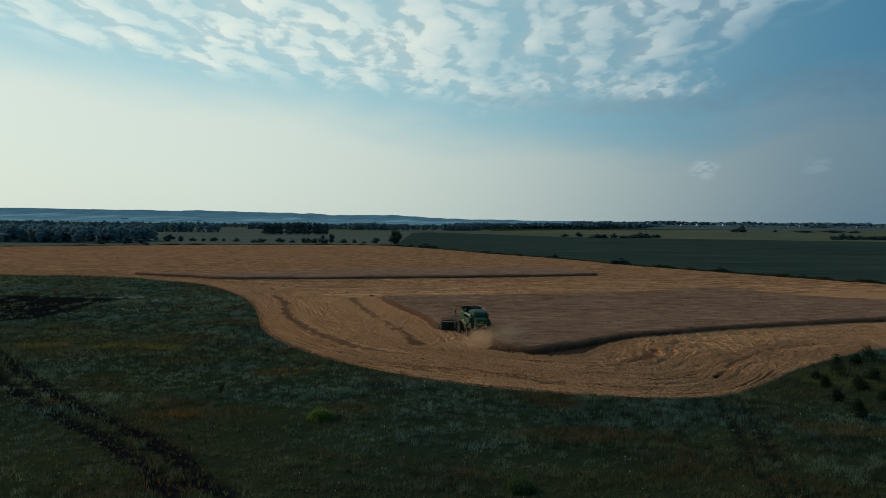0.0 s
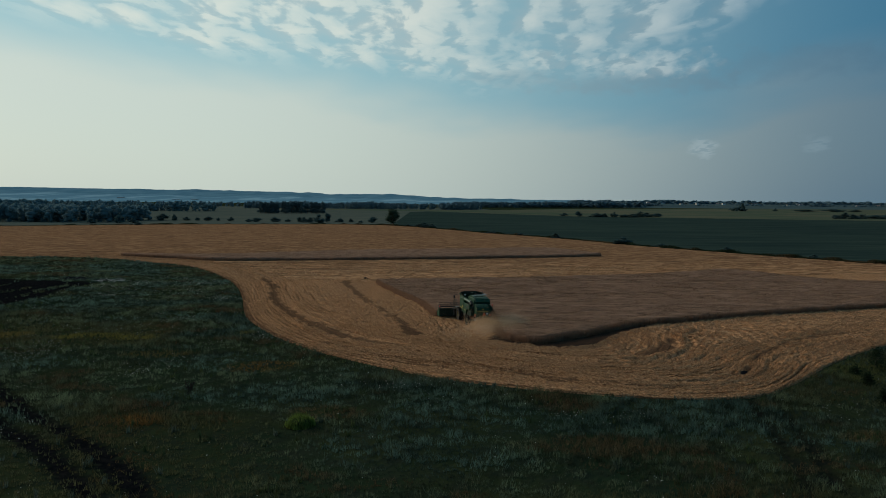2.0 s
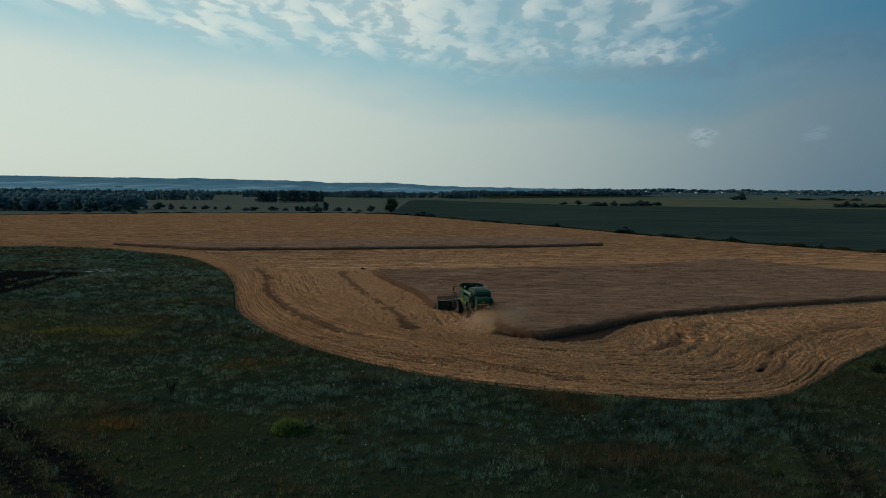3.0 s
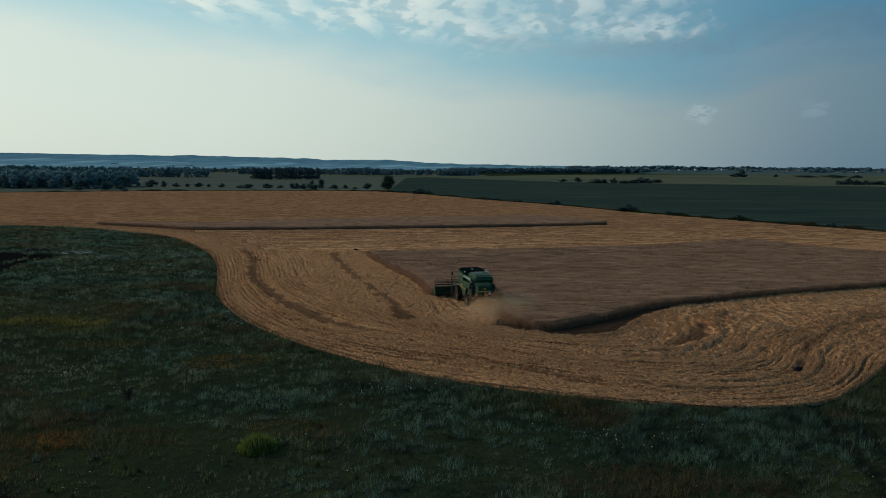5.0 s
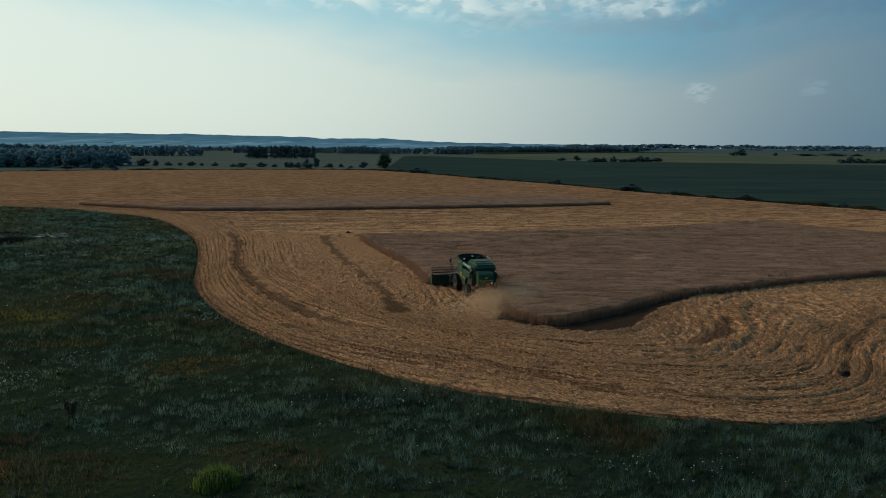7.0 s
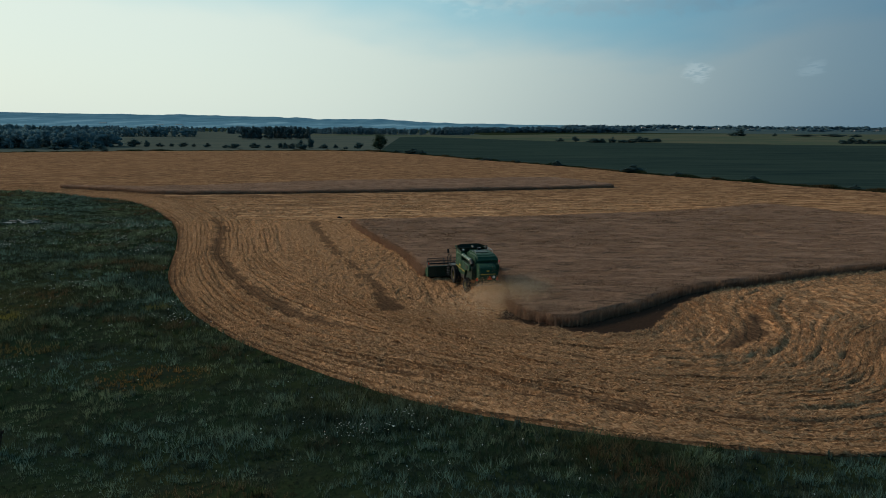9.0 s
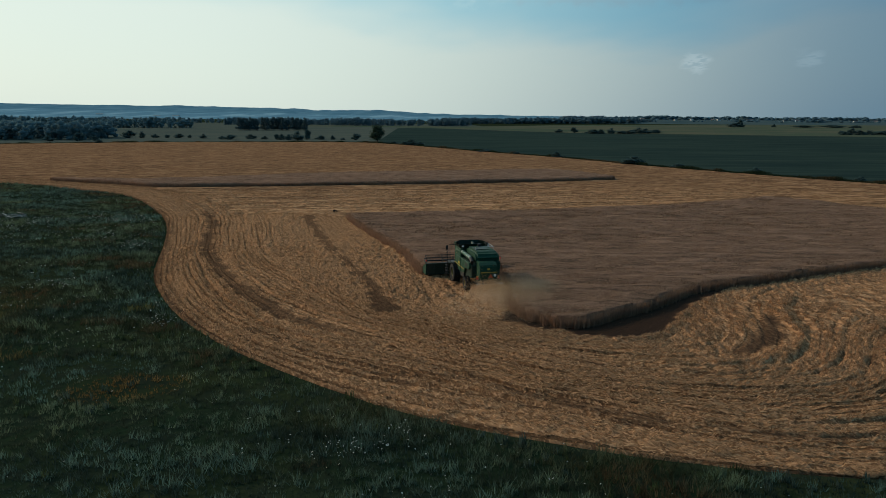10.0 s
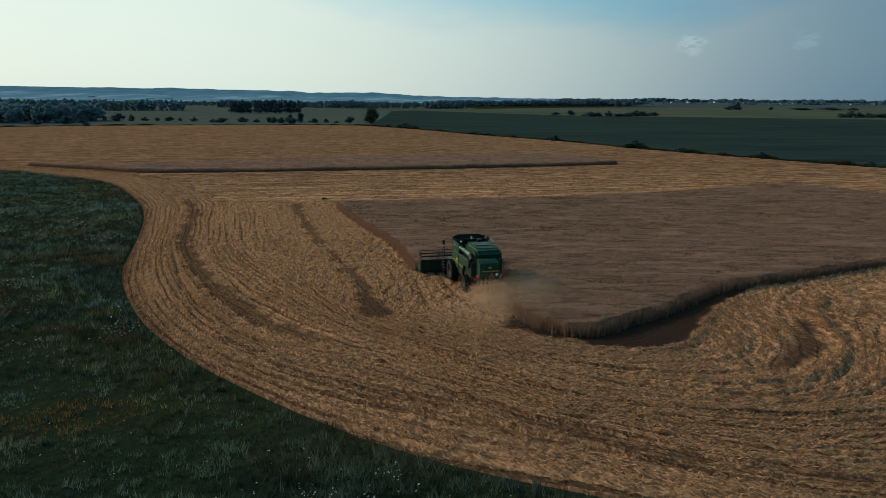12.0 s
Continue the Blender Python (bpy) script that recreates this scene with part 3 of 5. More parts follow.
def build_wheat(name, poly, label, step, top=0.82):
    """Standing wheat: a rough top with ragged upright sides of stalks."""
    lo, hi = poly.min(0), poly.max(0)
    xs, ys = np.arange(lo[0] - step, hi[0] + step, step), np.arange(lo[1] - step, hi[1] + step, step * 1.0)
    x, y, f = grid(xs, ys)
    d = np.where(inside(x, y, poly), 1, -1) * dist_to(x, y, poly, True)
    # the outermost ring of the top leans down to the ground
    z = top + (fbm(x / 2.4, y / 0.85, 3, 21) - 0.5) * 0.46 + (fbm(x / 12, y / 5, 2, 23) - 0.5) * 0.22
    rim = (d < 0) & (d > -2 * step)
    nx, ny = nearest_on(x[rim], y[rim], poly)
    x[rim], y[rim] = nx, ny
    z = np.where(d < 0, 0.02, z)
    v, f, _ = keep_faces(np.c_[x, y, z], f, d[f].max(1) > 0.05, {})
    top_mesh = mesh_of(name, v, f, "wheat", {}, False)
    ob = tagged(new(name, top_mesh), label, "wheat crop", kind="stuff")
    return ob


def blades(px, py, pz, height, width, per, lean, tints, rng, name, material="tinted_plant", tone=0.5):
    """Tufts of single-triangle blades at the given feet."""
    n = len(px)
    k = n * per
    bx = np.repeat(px, per) + rng.normal(0, 1, k) * np.repeat(width, per) * 2.2
    by = np.repeat(py, per) + rng.normal(0, 1, k) * np.repeat(width, per) * 2.2
    bz = np.repeat(pz, per)
    h = np.repeat(height, per) * rng.uniform(0.55, 1.1, k)
    w = np.repeat(width, per) * rng.uniform(0.6, 1.3, k)
    a = rng.uniform(0, 2 * math.pi, k)
    lx, ly = rng.normal(0, 1, k) * lean * h, rng.normal(0, 1, k) * lean * h
    c, s = np.cos(a) * w, np.sin(a) * w
    v = np.empty((k, 3, 3), np.float32)
    v[:, 0] = np.c_[bx - c, by - s, bz - 0.05]
    v[:, 1] = np.c_[bx + c, by + s, bz - 0.05]
    v[:, 2] = np.c_[bx + lx, by + ly, bz + h]
    col = np.repeat(np.repeat(tints, per, 0) * rng.uniform(1 - tone, 1 + tone, (k, 1)), 3, 0)
    return mesh_of(name, v.reshape(-1, 3), np.arange(k * 3).reshape(-1, 3), material, {"tint": col})


def lerp(a, b, f):
    return np.asarray(a)[None, :] * (1 - f[:, None]) + np.asarray(b)[None, :] * f[:, None]


RUT_L = spline([(-85, 122), (-62, 98), (-45, 78), (-32.5, 64.5), (-22.5, 55), (-14.5, 44.5), (-8, 35)])
RUT_R = spline([(29, 74), (27, 69), (25, 60), (23, 52), (22, 44), (21, 34)])
DARK = spline([(-98, 121), (-78, 119.0), (-67.5, 121), (-65.5, 133), (-66.5, 143), (-68, 152), (-78, 156), (-98, 157)], 5, True)


def rut_mark(x, y):
    rag = (fbm(x / 2, y / 2, 2, 51) - 0.5) * 1.2
    left = np.abs(dist_to(x, y, RUT_L) - 1.3)
    right = np.abs(dist_to(x, y, RUT_R) - 0.9)
    return np.maximum(smooth(left + rag, 1.15, 0.6), 0.7 * smooth(right + rag, 0.7, 0.2))


def meadow_tint(x, y):
    """Colour of the weeds over the meadow: dull green, blue green, and dry yellow and rust patches."""
    n1, n2, n3 = fbm(x / 11, y / 7, 3, 61), fbm(x / 5, y / 3.2, 3, 67), fbm(x / 20, y / 20, 2, 71)
    c = lerp((0.074, 0.098, 0.060), (0.060, 0.099, 0.080), smooth(n1, 0.4, 0.62))
    c = c * (1 - 0.35 * smooth(n2, 0.42, 0.62))[:, None] * (0.45 + 1.15 * smooth(fbm(x / 0.9, y / 0.7, 2, 73), 0.3, 0.75))[:, None]
    c = c + (np.array((0.075, 0.070, 0.030)) - c) * (smooth(n3, 0.5, 0.68) * smooth(y, 125, 100) * 0.7)[:, None]
    c = c + (np.array((0.10, 0.06, 0.032)) - c) * (smooth(n2, 0.60, 0.72) * smooth(n1, 0.56, 0.40) * 0.6)[:, None]
    for cx, cy, rx, ry, col in ((-39, 98, 7, 2.6, (0.16, 0.14, 0.030)), (-53, 98, 4, 2.6, (0.14, 0.11, 0.035)), (-17.7, 81.6, 3.6, 2.4, (0.17, 0.095, 0.028)), (-23.6, 99.9, 1.6, 1.2, (0.14, 0.12, 0.03)),
                                (-22.6, 63.6, 2.6, 2.2, (0.18, 0.095, 0.03)), (-30, 88, 5, 2, (0.11, 0.085, 0.03)), (33, 60, 4, 2.5, (0.12, 0.09, 0.04)),
                                (47, 80, 9, 9, (0.090, 0.100, 0.036)), (-8, 66, 4, 2, (0.10, 0.07, 0.035)), (12, 58, 6, 2.5, (0.09, 0.065, 0.035))):
        e = ((x - cx) / rx) ** 2 + ((y - cy) / ry) ** 2 + (n2 - 0.5) * 2.2
        c = c + (np.array(col) - c) * (smooth(e, 1.2, 0.2) * 0.85)[:, None]
    return c


def build_meadow_grass():
    rng = np.random.default_rng(11)
    # more tufts where the way passes near
    lots = [(40, 80, -45, 52, 15.0), (80, 125, -95, 75, 9.0), (125, 216, -140, -25, 5.0), (28, 40, -30, 30, 8.0)]
    px, py = [], []
    for y0, y1, x0, x1, dens in lots:
        k = int((y1 - y0) * (x1 - x0) * dens)
        px.append(rng.uniform(x0, x1, k))
        py.append(rng.uniform(y0, y1, k))
    px, py = np.concatenate(px), np.concatenate(py)
    rag = (fbm(px / 1.2, py / 1.2, 2, 91) - 0.5) * 2.6
    edge = dist_to(px, py, EDGE)
    out = ~inside(px, py, FIELD) & (edge > 0.3 * rag)
    rut = rut_mark(px, py)
    dark = inside(px, py, DARK)
    ok = out & (rng.random(len(px)) > rut * 0.78) & ~(dark & ((fbm(px / 2.5, py / 5, 3, 95) < 0.60) | (rng.random(len(px)) > 0.5)))
    px, py, edge = px[ok], py[ok], edge[ok]
    n1, n2 = fbm(px / 6, py / 4, 3, 83), fbm(px / 2.0, py / 2.0, 2, 87)
    h = 0.12 + 0.34 * smooth(n1, 0.35, 0.7) * (0.4 + n2) + 0.14 * smooth(edge, 7, 2) + 0.28 * smooth(fbm(px / 0.9, py / 0.7, 2, 73), 0.45, 0.8)
    far = smooth(py, 60, 180)
    me = blades(px, py, relief(px, py) - 0.08, h * 0.9, 0.022 + 0.048 * far, 5, 0.42, meadow_tint(px, py), rng, "meadow_grass")
    tagged(new("meadow_grass", me), "dull green weedy grass with dry patches", "grass", kind="stuff")


def build_wheat_stalks(name, poly, count, label):
    """Ragged ears over the top and a dense fringe of stalks round the sides of the standing wheat."""
    rng = np.random.default_rng(5)
    seg = np.roll(poly, -1, 0) - poly
    ln = np.hypot(*seg.T)
    i = rng.choice(len(poly), count, p=ln / ln.sum())
    s = rng.random(count)
    px = poly[i, 0] + seg[i, 0] * s + rng.normal(0, 0.2, count)
    py = poly[i, 1] + seg[i, 1] * s + rng.normal(0, 0.2, count)
    tint = lerp((0.24, 0.140, 0.092), (0.31, 0.185, 0.120), rng.random(count))
    me = blades(px, py, np.full(count, 0.03), np.full(count, 0.84) + 0.12 * fbm(px / 0.8, py / 0.8, 2, 29), np.full(count, 0.016), 4, 0.10, tint, rng, name, tone=0.25)
    tagged(new(name, me), label, "wheat stalks", kind="stuff")


def build_wheat_ears():
    """Ears that stand out of the wheat's top, in clumps."""
    rng = np.random.default_rng(25)
    n = 260000
    px, py = rng.uniform(-12, 90, n), 94 + 95 * rng.random(n) ** 1.3
    ok = inside(px, py, BLOCK) & (rng.random(n) < 0.25 + smooth(fbm(px / 2.5, py / 0.9, 3, 27), 0.42, 0.62))
    px, py = px[ok], py[ok]
    k = len(px)
    tint = lerp((0.15, 0.09, 0.06), (0.30, 0.19, 0.125), rng.random(k))
    me = blades(px, py, np.full(k, 0.72), rng.uniform(0.08, 0.28, k), 0.02 + 0.05 * smooth(py, 95, 170), 2, 0.35, tint, rng, "wheat_ears", "tinted_straw")
    tagged(new("wheat_ears", me), "ripe brown wheat ears on the standing crop", "wheat ears", kind="stuff")


build_ground()
build_stubble()
# level fields of the low ground behind, far to near
flat_field("meadow_far", [(-2600, 420), (-330, 360), (-249, 422), (-172, 468), (-115, 486), (-60, 497), (-36, 500), (120, 700), (60, 1500), (-2600, 1700)], "meadow",
           "olive pasture between the wheat field and woods", -0.045, "pasture")
flat_field("crop_field", list(FAR[40:-1] + np.array((1.5, 2.0))) + [(900, 200), (1300, 640), (402, 705), (236, 757), (136, 797), (-21, 1050), (-45, 1000), (-34, 520)], "crop_green",
           "dark green level crop field", -0.03, "crop field")
flat_field("ripe_field", [(-21, 1054), (136, 801), (236, 761), (402, 709), (1300, 645), (2800, 1300), (2700, 2500), (1300, 2300), (739, 1890), (264, 1500), (35, 1180), (-137, 1215), (-270, 1230), (-270, 1135), (-60, 1070)], "ripe_far",
           "pale yellow green field beyond the crop", -0.035, "field")
build_wheat("wheat_block", BLOCK, "standing ripe wheat in a broad uncut block", 0.42)
build_wheat("wheat_strip", STRIP, "narrow strip of standing ripe wheat", 0.6)
build_wheat_stalks("wheat_stalks", BLOCK, 40000, "upright wheat stalks along the cut edge")
build_wheat_ears()
build_wheat_stalks("strip_stalks", STRIP, 16000, "upright wheat stalks along the strip")
build_meadow_grass()

# ---------------------------------------------------------------- small makers
def part(name, bm, material, parent, label=""):
    """Links a bmesh as one mesh object under a thing or a part."""
    me = bpy.data.meshes.new(name)
    bmesh.ops.recalc_face_normals(bm, faces=bm.faces)
    bm.to_mesh(me)
    bm.free()
    me.materials.append(MATS[material])
    ob = new(name, me)
    ob.parent = parent
    return tagged(ob, label)


def data_part(name, me, parent, label=""):
    ob = new(name, me)
    ob.parent = parent
    return tagged(ob, label)


def thing(name, label, category, m, group=""):
    ob = tagged(new(name), label, category, group)
    ob.empty_display_size = 0.5
    ob.matrix_basis = m
    return ob


def bm_box(x0, x1, y0, y1, z0, z1, bevel=0.02, bm=None, m=None):
    b = bmesh.new()
    bmesh.ops.create_cube(b, size=1.0, matrix=Matrix.Translation(((x0 + x1) / 2, (y0 + y1) / 2, (z0 + z1) / 2)) @ Matrix.Diagonal((x1 - x0, y1 - y0, z1 - z0, 1)))
    if bevel:
        bmesh.ops.bevel(b, geom=b.edges[:], offset=bevel, segments=1, affect="EDGES")
    return joined(bm, b, m)


def joined(bm, b, m=None):
    if m is not None:
        b.transform(m)
    if bm is None:
        return b
    me = bpy.data.meshes.new("tmp")
    b.to_mesh(me)
    bm.from_mesh(me)
    bpy.data.meshes.remove(me)
    b.free()
    return bm


def bm_profile(yz, x0, x1, bevel=0.03, bm=None, m=None, segments=1):
    """A side outline in y and z drawn out from x0 to x1."""
    b = bmesh.new()
    lo = [b.verts.new((x0, y, z)) for y, z in yz]
    hi = [b.verts.new((x1, y, z)) for y, z in yz]
    n = len(yz)
    b.faces.new(lo)
    b.faces.new(hi[::-1])
    for i in range(n):
        b.faces.new((lo[i], hi[i], hi[(i + 1) % n], lo[(i + 1) % n]))
    bmesh.ops.recalc_face_normals(b, faces=b.faces)
    if bevel:
        bmesh.ops.bevel(b, geom=b.edges[:], offset=bevel, segments=segments, affect="EDGES")
    return joined(bm, b, m)


def bm_rod(p0, p1, r, seg=8, r1=None, bm=None):
    p0, p1 = Vector(p0), Vector(p1)
    b = bmesh.new()
    d = p1 - p0
    turn = d.to_track_quat("Z", "Y").to_matrix().to_4x4()
    bmesh.ops.create_cone(b, cap_ends=True, segments=seg, radius1=r, radius2=r if r1 is None else r1, depth=d.length,
                          matrix=Matrix.Translation((p0 + p1) / 2) @ turn)
    return joined(bm, b)


def bm_pipe(points, r, seg=6, bm=None):
    for p, q in zip(points[:-1], points[1:]):
        bm = bm_rod(p, q, r, seg, None, bm)
    return bm


def bm_lathe(profile, seg=28, bm=None, m=None):
    """A ring round the x axis from (x, radius) pairs."""
    b = bmesh.new()
    rings = []
    for i in range(seg):
        a = 2 * math.pi * i / seg
        rings.append([b.verts.new((x, r * math.cos(a), r * math.sin(a))) for x, r in profile])
    for i in range(seg):
        p, q = rings[i], rings[(i + 1) % seg]
        for k in range(len(profile) - 1):
            b.faces.new((p[k], p[k + 1], q[k + 1], q[k]))
    bmesh.ops.remove_doubles(b, verts=b.verts, dist=1e-5)
    return joined(bm, b, m)


# ---------------------------------------------------------------- trees and the far country
def leaves(lobes, count, leaf, seed, material, name, low=0.0, solid=True, core=(0.45, 0.75), rim=(0.62, 1.08)):
    """A crown: many small leaf sprays over uneven lobes (centre, radii), with gaps between them."""
    rng = np.random.default_rng(seed)
    size = np.array([l[3] * l[4] * l[5] for l in lobes]) ** 0.67
    i = rng.choice(len(lobes), count, p=size / size.sum())
    L = np.array(lobes)[i]
    v = rng.normal(0, 1, (count, 3))
    v /= np.linalg.norm(v, axis=1)[:, None]
    rad = rng.uniform(*rim, count)[:, None]
    c = L[:, :3] + v * L[:, 3:6] * rad
    c[:, 2] = np.maximum(c[:, 2], low + rng.uniform(0, 0.3, count))
    a, b = rng.normal(0, 1, (count, 3)), rng.normal(0, 1, (count, 3))
    a = a / np.linalg.norm(a, axis=1)[:, None] * leaf * rng.uniform(0.5, 1.2, (count, 1))
    b = b / np.linalg.norm(b, axis=1)[:, None] * leaf * rng.uniform(0.4, 0.9, (count, 1))
    q = np.stack([c - a, c - b * 0.7, c + a, c + b * 0.7], 1).reshape(-1, 3)
    if not solid:
        return mesh_of(name, q, np.arange(count * 4).reshape(-1, 4), material)
    # a dark inner mass in each lobe, so that only the rim is thin
    L = np.array(lobes)
    ico = bmesh.new()
    bmesh.ops.create_icosphere(ico, subdivisions=1, radius=1.0)
    iv = np.array([v.co for v in ico.verts])
    it = np.array([[v.index for v in f.verts] for f in ico.faces])
    ico.free()
    bump = rng.uniform(*core, (len(L), len(iv), 1))
    cv = L[:, None, :3] + iv[None] * L[:, None, 3:6] * bump
    cv[..., 2] = np.maximum(cv[..., 2], low)
    n4 = len(q)
    core = (it[None] + np.arange(len(L))[:, None, None] * len(iv)).reshape(-1, 3) + n4
    tri = np.arange(count * 4).reshape(-1, 4)
    faces = np.vstack([tri[:, [0, 1, 2]], tri[:, [0, 2, 3]], core])
    return mesh_of(name, np.vstack([q, cv.reshape(-1, 3)]), faces, material, {}, True)


def lobes_of(width, height, base, count, rng, pointed=0.0):
    out = []
    for _ in range(count):
        f = rng.random()
        z = base + (height - base) * (0.12 + 0.74 * f)
        reach = width * 0.5 * (math.sin(math.pi * min(1, 0.25 + 0.72 * f)) * (1 - pointed * f))
        a = rng.uniform(0, 2 * math.pi)
        d = reach * math.sqrt(rng.random()) * 0.75
        r = width * rng.uniform(0.16, 0.27) * (1 - 0.5 * pointed * f)
        out.append((d * math.cos(a), d * math.sin(a), z, r, r, r * rng.uniform(0.8, 1.3)))
    return out


def make_tree(name, label, category, width, height, base, sprays, leaf, seed, material="leaf_dark", group="", pointed=0.0):
    rng = random.Random(seed)
    ob = thing(name, label, category, Matrix(), group)
    bm = bm_rod((0, 0, -0.3), (0.1 * rng.uniform(-1, 1), 0, height * 0.55), width * 0.045, 8, width * 0.02)
    for k in range(5):
        a = rng.uniform(0, 6.28)
        z = height * rng.uniform(0.18, 0.5)
        bm_rod((0, 0, z), (width * 0.3 * math.cos(a), width * 0.3 * math.sin(a), z + height * 0.24), width * 0.02, 5, width * 0.006, bm)
    part("trunk", bm, "bark", ob)
    data_part("crown", leaves(lobes_of(width, height, base, 16, rng, pointed), sprays, leaf, seed, material, "crown", base * 0.8), ob)
    return ob


def at(x, y, s=1.0, sz=None, turn=0.0, z=-0.05):
    return pose(x, y, z, 0, 0, turn) @ Matrix.Diagonal((s, s, s if sz is None else sz, 1))


def build_distance():
    rng = random.Random(21)
    # the lone tree at the corner of the field
    lone = make_tree("tree", "lone dark round-crowned tree at the field corner", "tree", 10.6, 9.8, 0.5, 1800, 0.42, 3)
    lone.matrix_basis = at(-33, 495)
    # the row of tall poplars in the pasture
    tall = [make_tree("poplar", "tall dark green tree in a dense row", "tree", 8.5, 14.5, -0.6, 900, 0.5, 40 + k, "leaf_grove_haze", "trees in the pasture row", 0.35) for k in range(3)]
    spots = [(-196 + 64 * (k + rng.uniform(-0.3, 0.3)) / 27, 808 + 22 * k / 27 + rng.uniform(-6, 6)) for k in range(28)]
    for k, (x, y) in enumerate(spots):
        if k >= 3:
            copy_thing(tall[k % 3], at(x, y, rng.uniform(0.8, 1.05), rng.uniform(0.82, 1.03), rng.uniform(0, 360)))
    for ob, (x, y) in zip(tall, spots):
        ob.matrix_basis = at(x, y, 0.95, 0.97)
    # bushes of the pasture, the hedge and the crop field: x, y, width, height
    protos = [make_tree("bush", "low dark green bush growing in the fields", "bush", 1.0, 1.0, -0.05, 620, 0.065, 60 + k, "leaf_far_haze", "field bushes") for k in range(4)]
    bushes = [(-203, 548, 8.5, 4.6), (-195, 550, 5, 3.6), (-187, 552, 5, 2.4), (-179, 553, 4, 2.2), (-172, 555, 7.5, 3.0), (-164, 553, 3.5, 2.2), (-153, 546, 5, 3.0),
              (-130, 528, 8, 3.2), (-136, 530, 5, 2.6), (-120, 540, 9.5, 3.2), (-110, 536, 4, 2.2), (-101, 531, 4, 4.6), (-97, 528, 4.5, 4.6), (-93, 530, 6.5, 3.2), (-84, 512, 9.0, 5.8),
              (-82, 538, 5, 7.2), (-74, 540, 6, 3.4), (-66, 540, 4, 2.6), (-58, 530, 3, 1.8), (-50, 536, 6.5, 5.0), (-22, 470, 3.6, 1.7), (-12, 452, 9, 3.4), (-7, 447, 5, 2.4),
              (36, 362, 3.0, 1.4), (24, 380, 6, 1.6), (49.5, 338, 4.2, 2.4), (69, 298, 7.0, 3.2), (79, 280, 4.5, 1.5), (94, 256, 3.6, 1.9), (110, 230, 3, 1.4),
              (129, 815, 11, 3.6), (142, 800, 8, 6.6), (154, 770, 13, 4.2), (163, 772, 10, 4.2), (172, 768, 7, 5.6), (182, 770, 13, 3.6), (192, 775, 11, 3.6), (204, 790, 12, 5.4), (213, 795, 15, 4.6), (224, 800, 13, 4.2),
              (520, 1345, 22, 7), (533, 1350, 14, 15), (600, 1370, 10, 6), (650, 1365, 40, 5), (700, 1360, 36, 5), (740, 1360, 24, 4), (820, 1330, 26, 7),
              (404, 780, 12, 5.0), (414, 784, 9, 8.0), (424, 786, 14, 4.6), (436, 790, 14, 5.2), (450, 794, 15, 5.0), (466, 798, 16, 4.8),
              (-270, 500, 9, 4), (-222, 480, 8, 3.6), (-206, 484, 7, 5.5), (-199, 488, 6, 3.4), (-183, 456, 5, 2.4)]
    for k, (x, y, w, h) in enumerate(bushes):
        if k >= 4:
            copy_thing(protos[k % 4], at(x, y, w * rng.uniform(0.95, 1.25), h * rng.uniform(0.85, 1.1), rng.uniform(0, 360)))
    for ob, (x, y, w, h) in zip(protos, bushes):
        ob.matrix_basis = at(x, y, w * 1.12, h * 1.15)


def build_wood(name, label, x0, x1, y0, y1, h0, h1, count, sprays, leaf, seed, material, bend=0.0, wide=1.0):
    """A far wood: many crowns of different heights standing close together."""
    rng = random.Random(seed)
    lobes = []
    for k in range(count):
        f = rng.random()
        x = x0 + (x1 - x0) * f
        y = y0 + (y1 - y0) * rng.random() + bend * f
        top = h0 + (h1 - h0) * (0.35 * rng.random() + 0.65 * fbm(np.array([x / 40.0]), np.array([seed * 1.7]), 2, seed)[0])
        w = top * rng.uniform(0.45, 0.85) * wide
        for j in range(5):
            z = top * (0.10 + 0.19 * j)
            r = w * 0.5 * math.sin(0.5 + 0.5 * j) * rng.uniform(0.8, 1.2)
            lobes.append((x + rng.uniform(-0.3, 0.3) * w, y + rng.uniform(-0.3, 0.3) * w, z, r, r, top * rng.uniform(0.15, 0.22)))
    me = leaves(lobes, sprays, leaf, seed, material, name, 0.0, True, (0.62, 0.95), (0.8, 1.14))
    tagged(new(name, me), label, "wood", kind="stuff")


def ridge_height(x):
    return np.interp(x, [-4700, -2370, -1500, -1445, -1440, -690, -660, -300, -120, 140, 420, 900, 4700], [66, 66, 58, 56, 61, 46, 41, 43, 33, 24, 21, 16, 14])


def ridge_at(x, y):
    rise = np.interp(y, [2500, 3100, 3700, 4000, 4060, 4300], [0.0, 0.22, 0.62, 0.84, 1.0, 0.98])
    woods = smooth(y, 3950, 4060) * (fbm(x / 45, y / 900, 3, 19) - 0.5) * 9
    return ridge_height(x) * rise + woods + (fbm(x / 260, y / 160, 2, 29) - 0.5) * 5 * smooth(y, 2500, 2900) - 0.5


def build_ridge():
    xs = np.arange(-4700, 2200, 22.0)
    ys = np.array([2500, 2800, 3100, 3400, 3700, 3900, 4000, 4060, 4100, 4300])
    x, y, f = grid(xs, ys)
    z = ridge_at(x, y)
    # no air between: the ridge's haze lies in its material colour
    tagged(new("backdrop_ridge", mesh_of("backdrop_ridge", np.c_[x, y, z], f, "ridge", {}, True)), "low wooded ridge along the horizon, coloured blue with haze", "ridge", kind="structure")


def rise_at(x, y):
    z = np.interp(y, [1880, 1940, 2000, 2100, 2250, 2500], [-0.1, 4.5, 6.5, 9.5, 9, 8]) * smooth(np.asarray(x), 150, 420) - 0.35
    return float(z) if np.ndim(z) == 0 else z


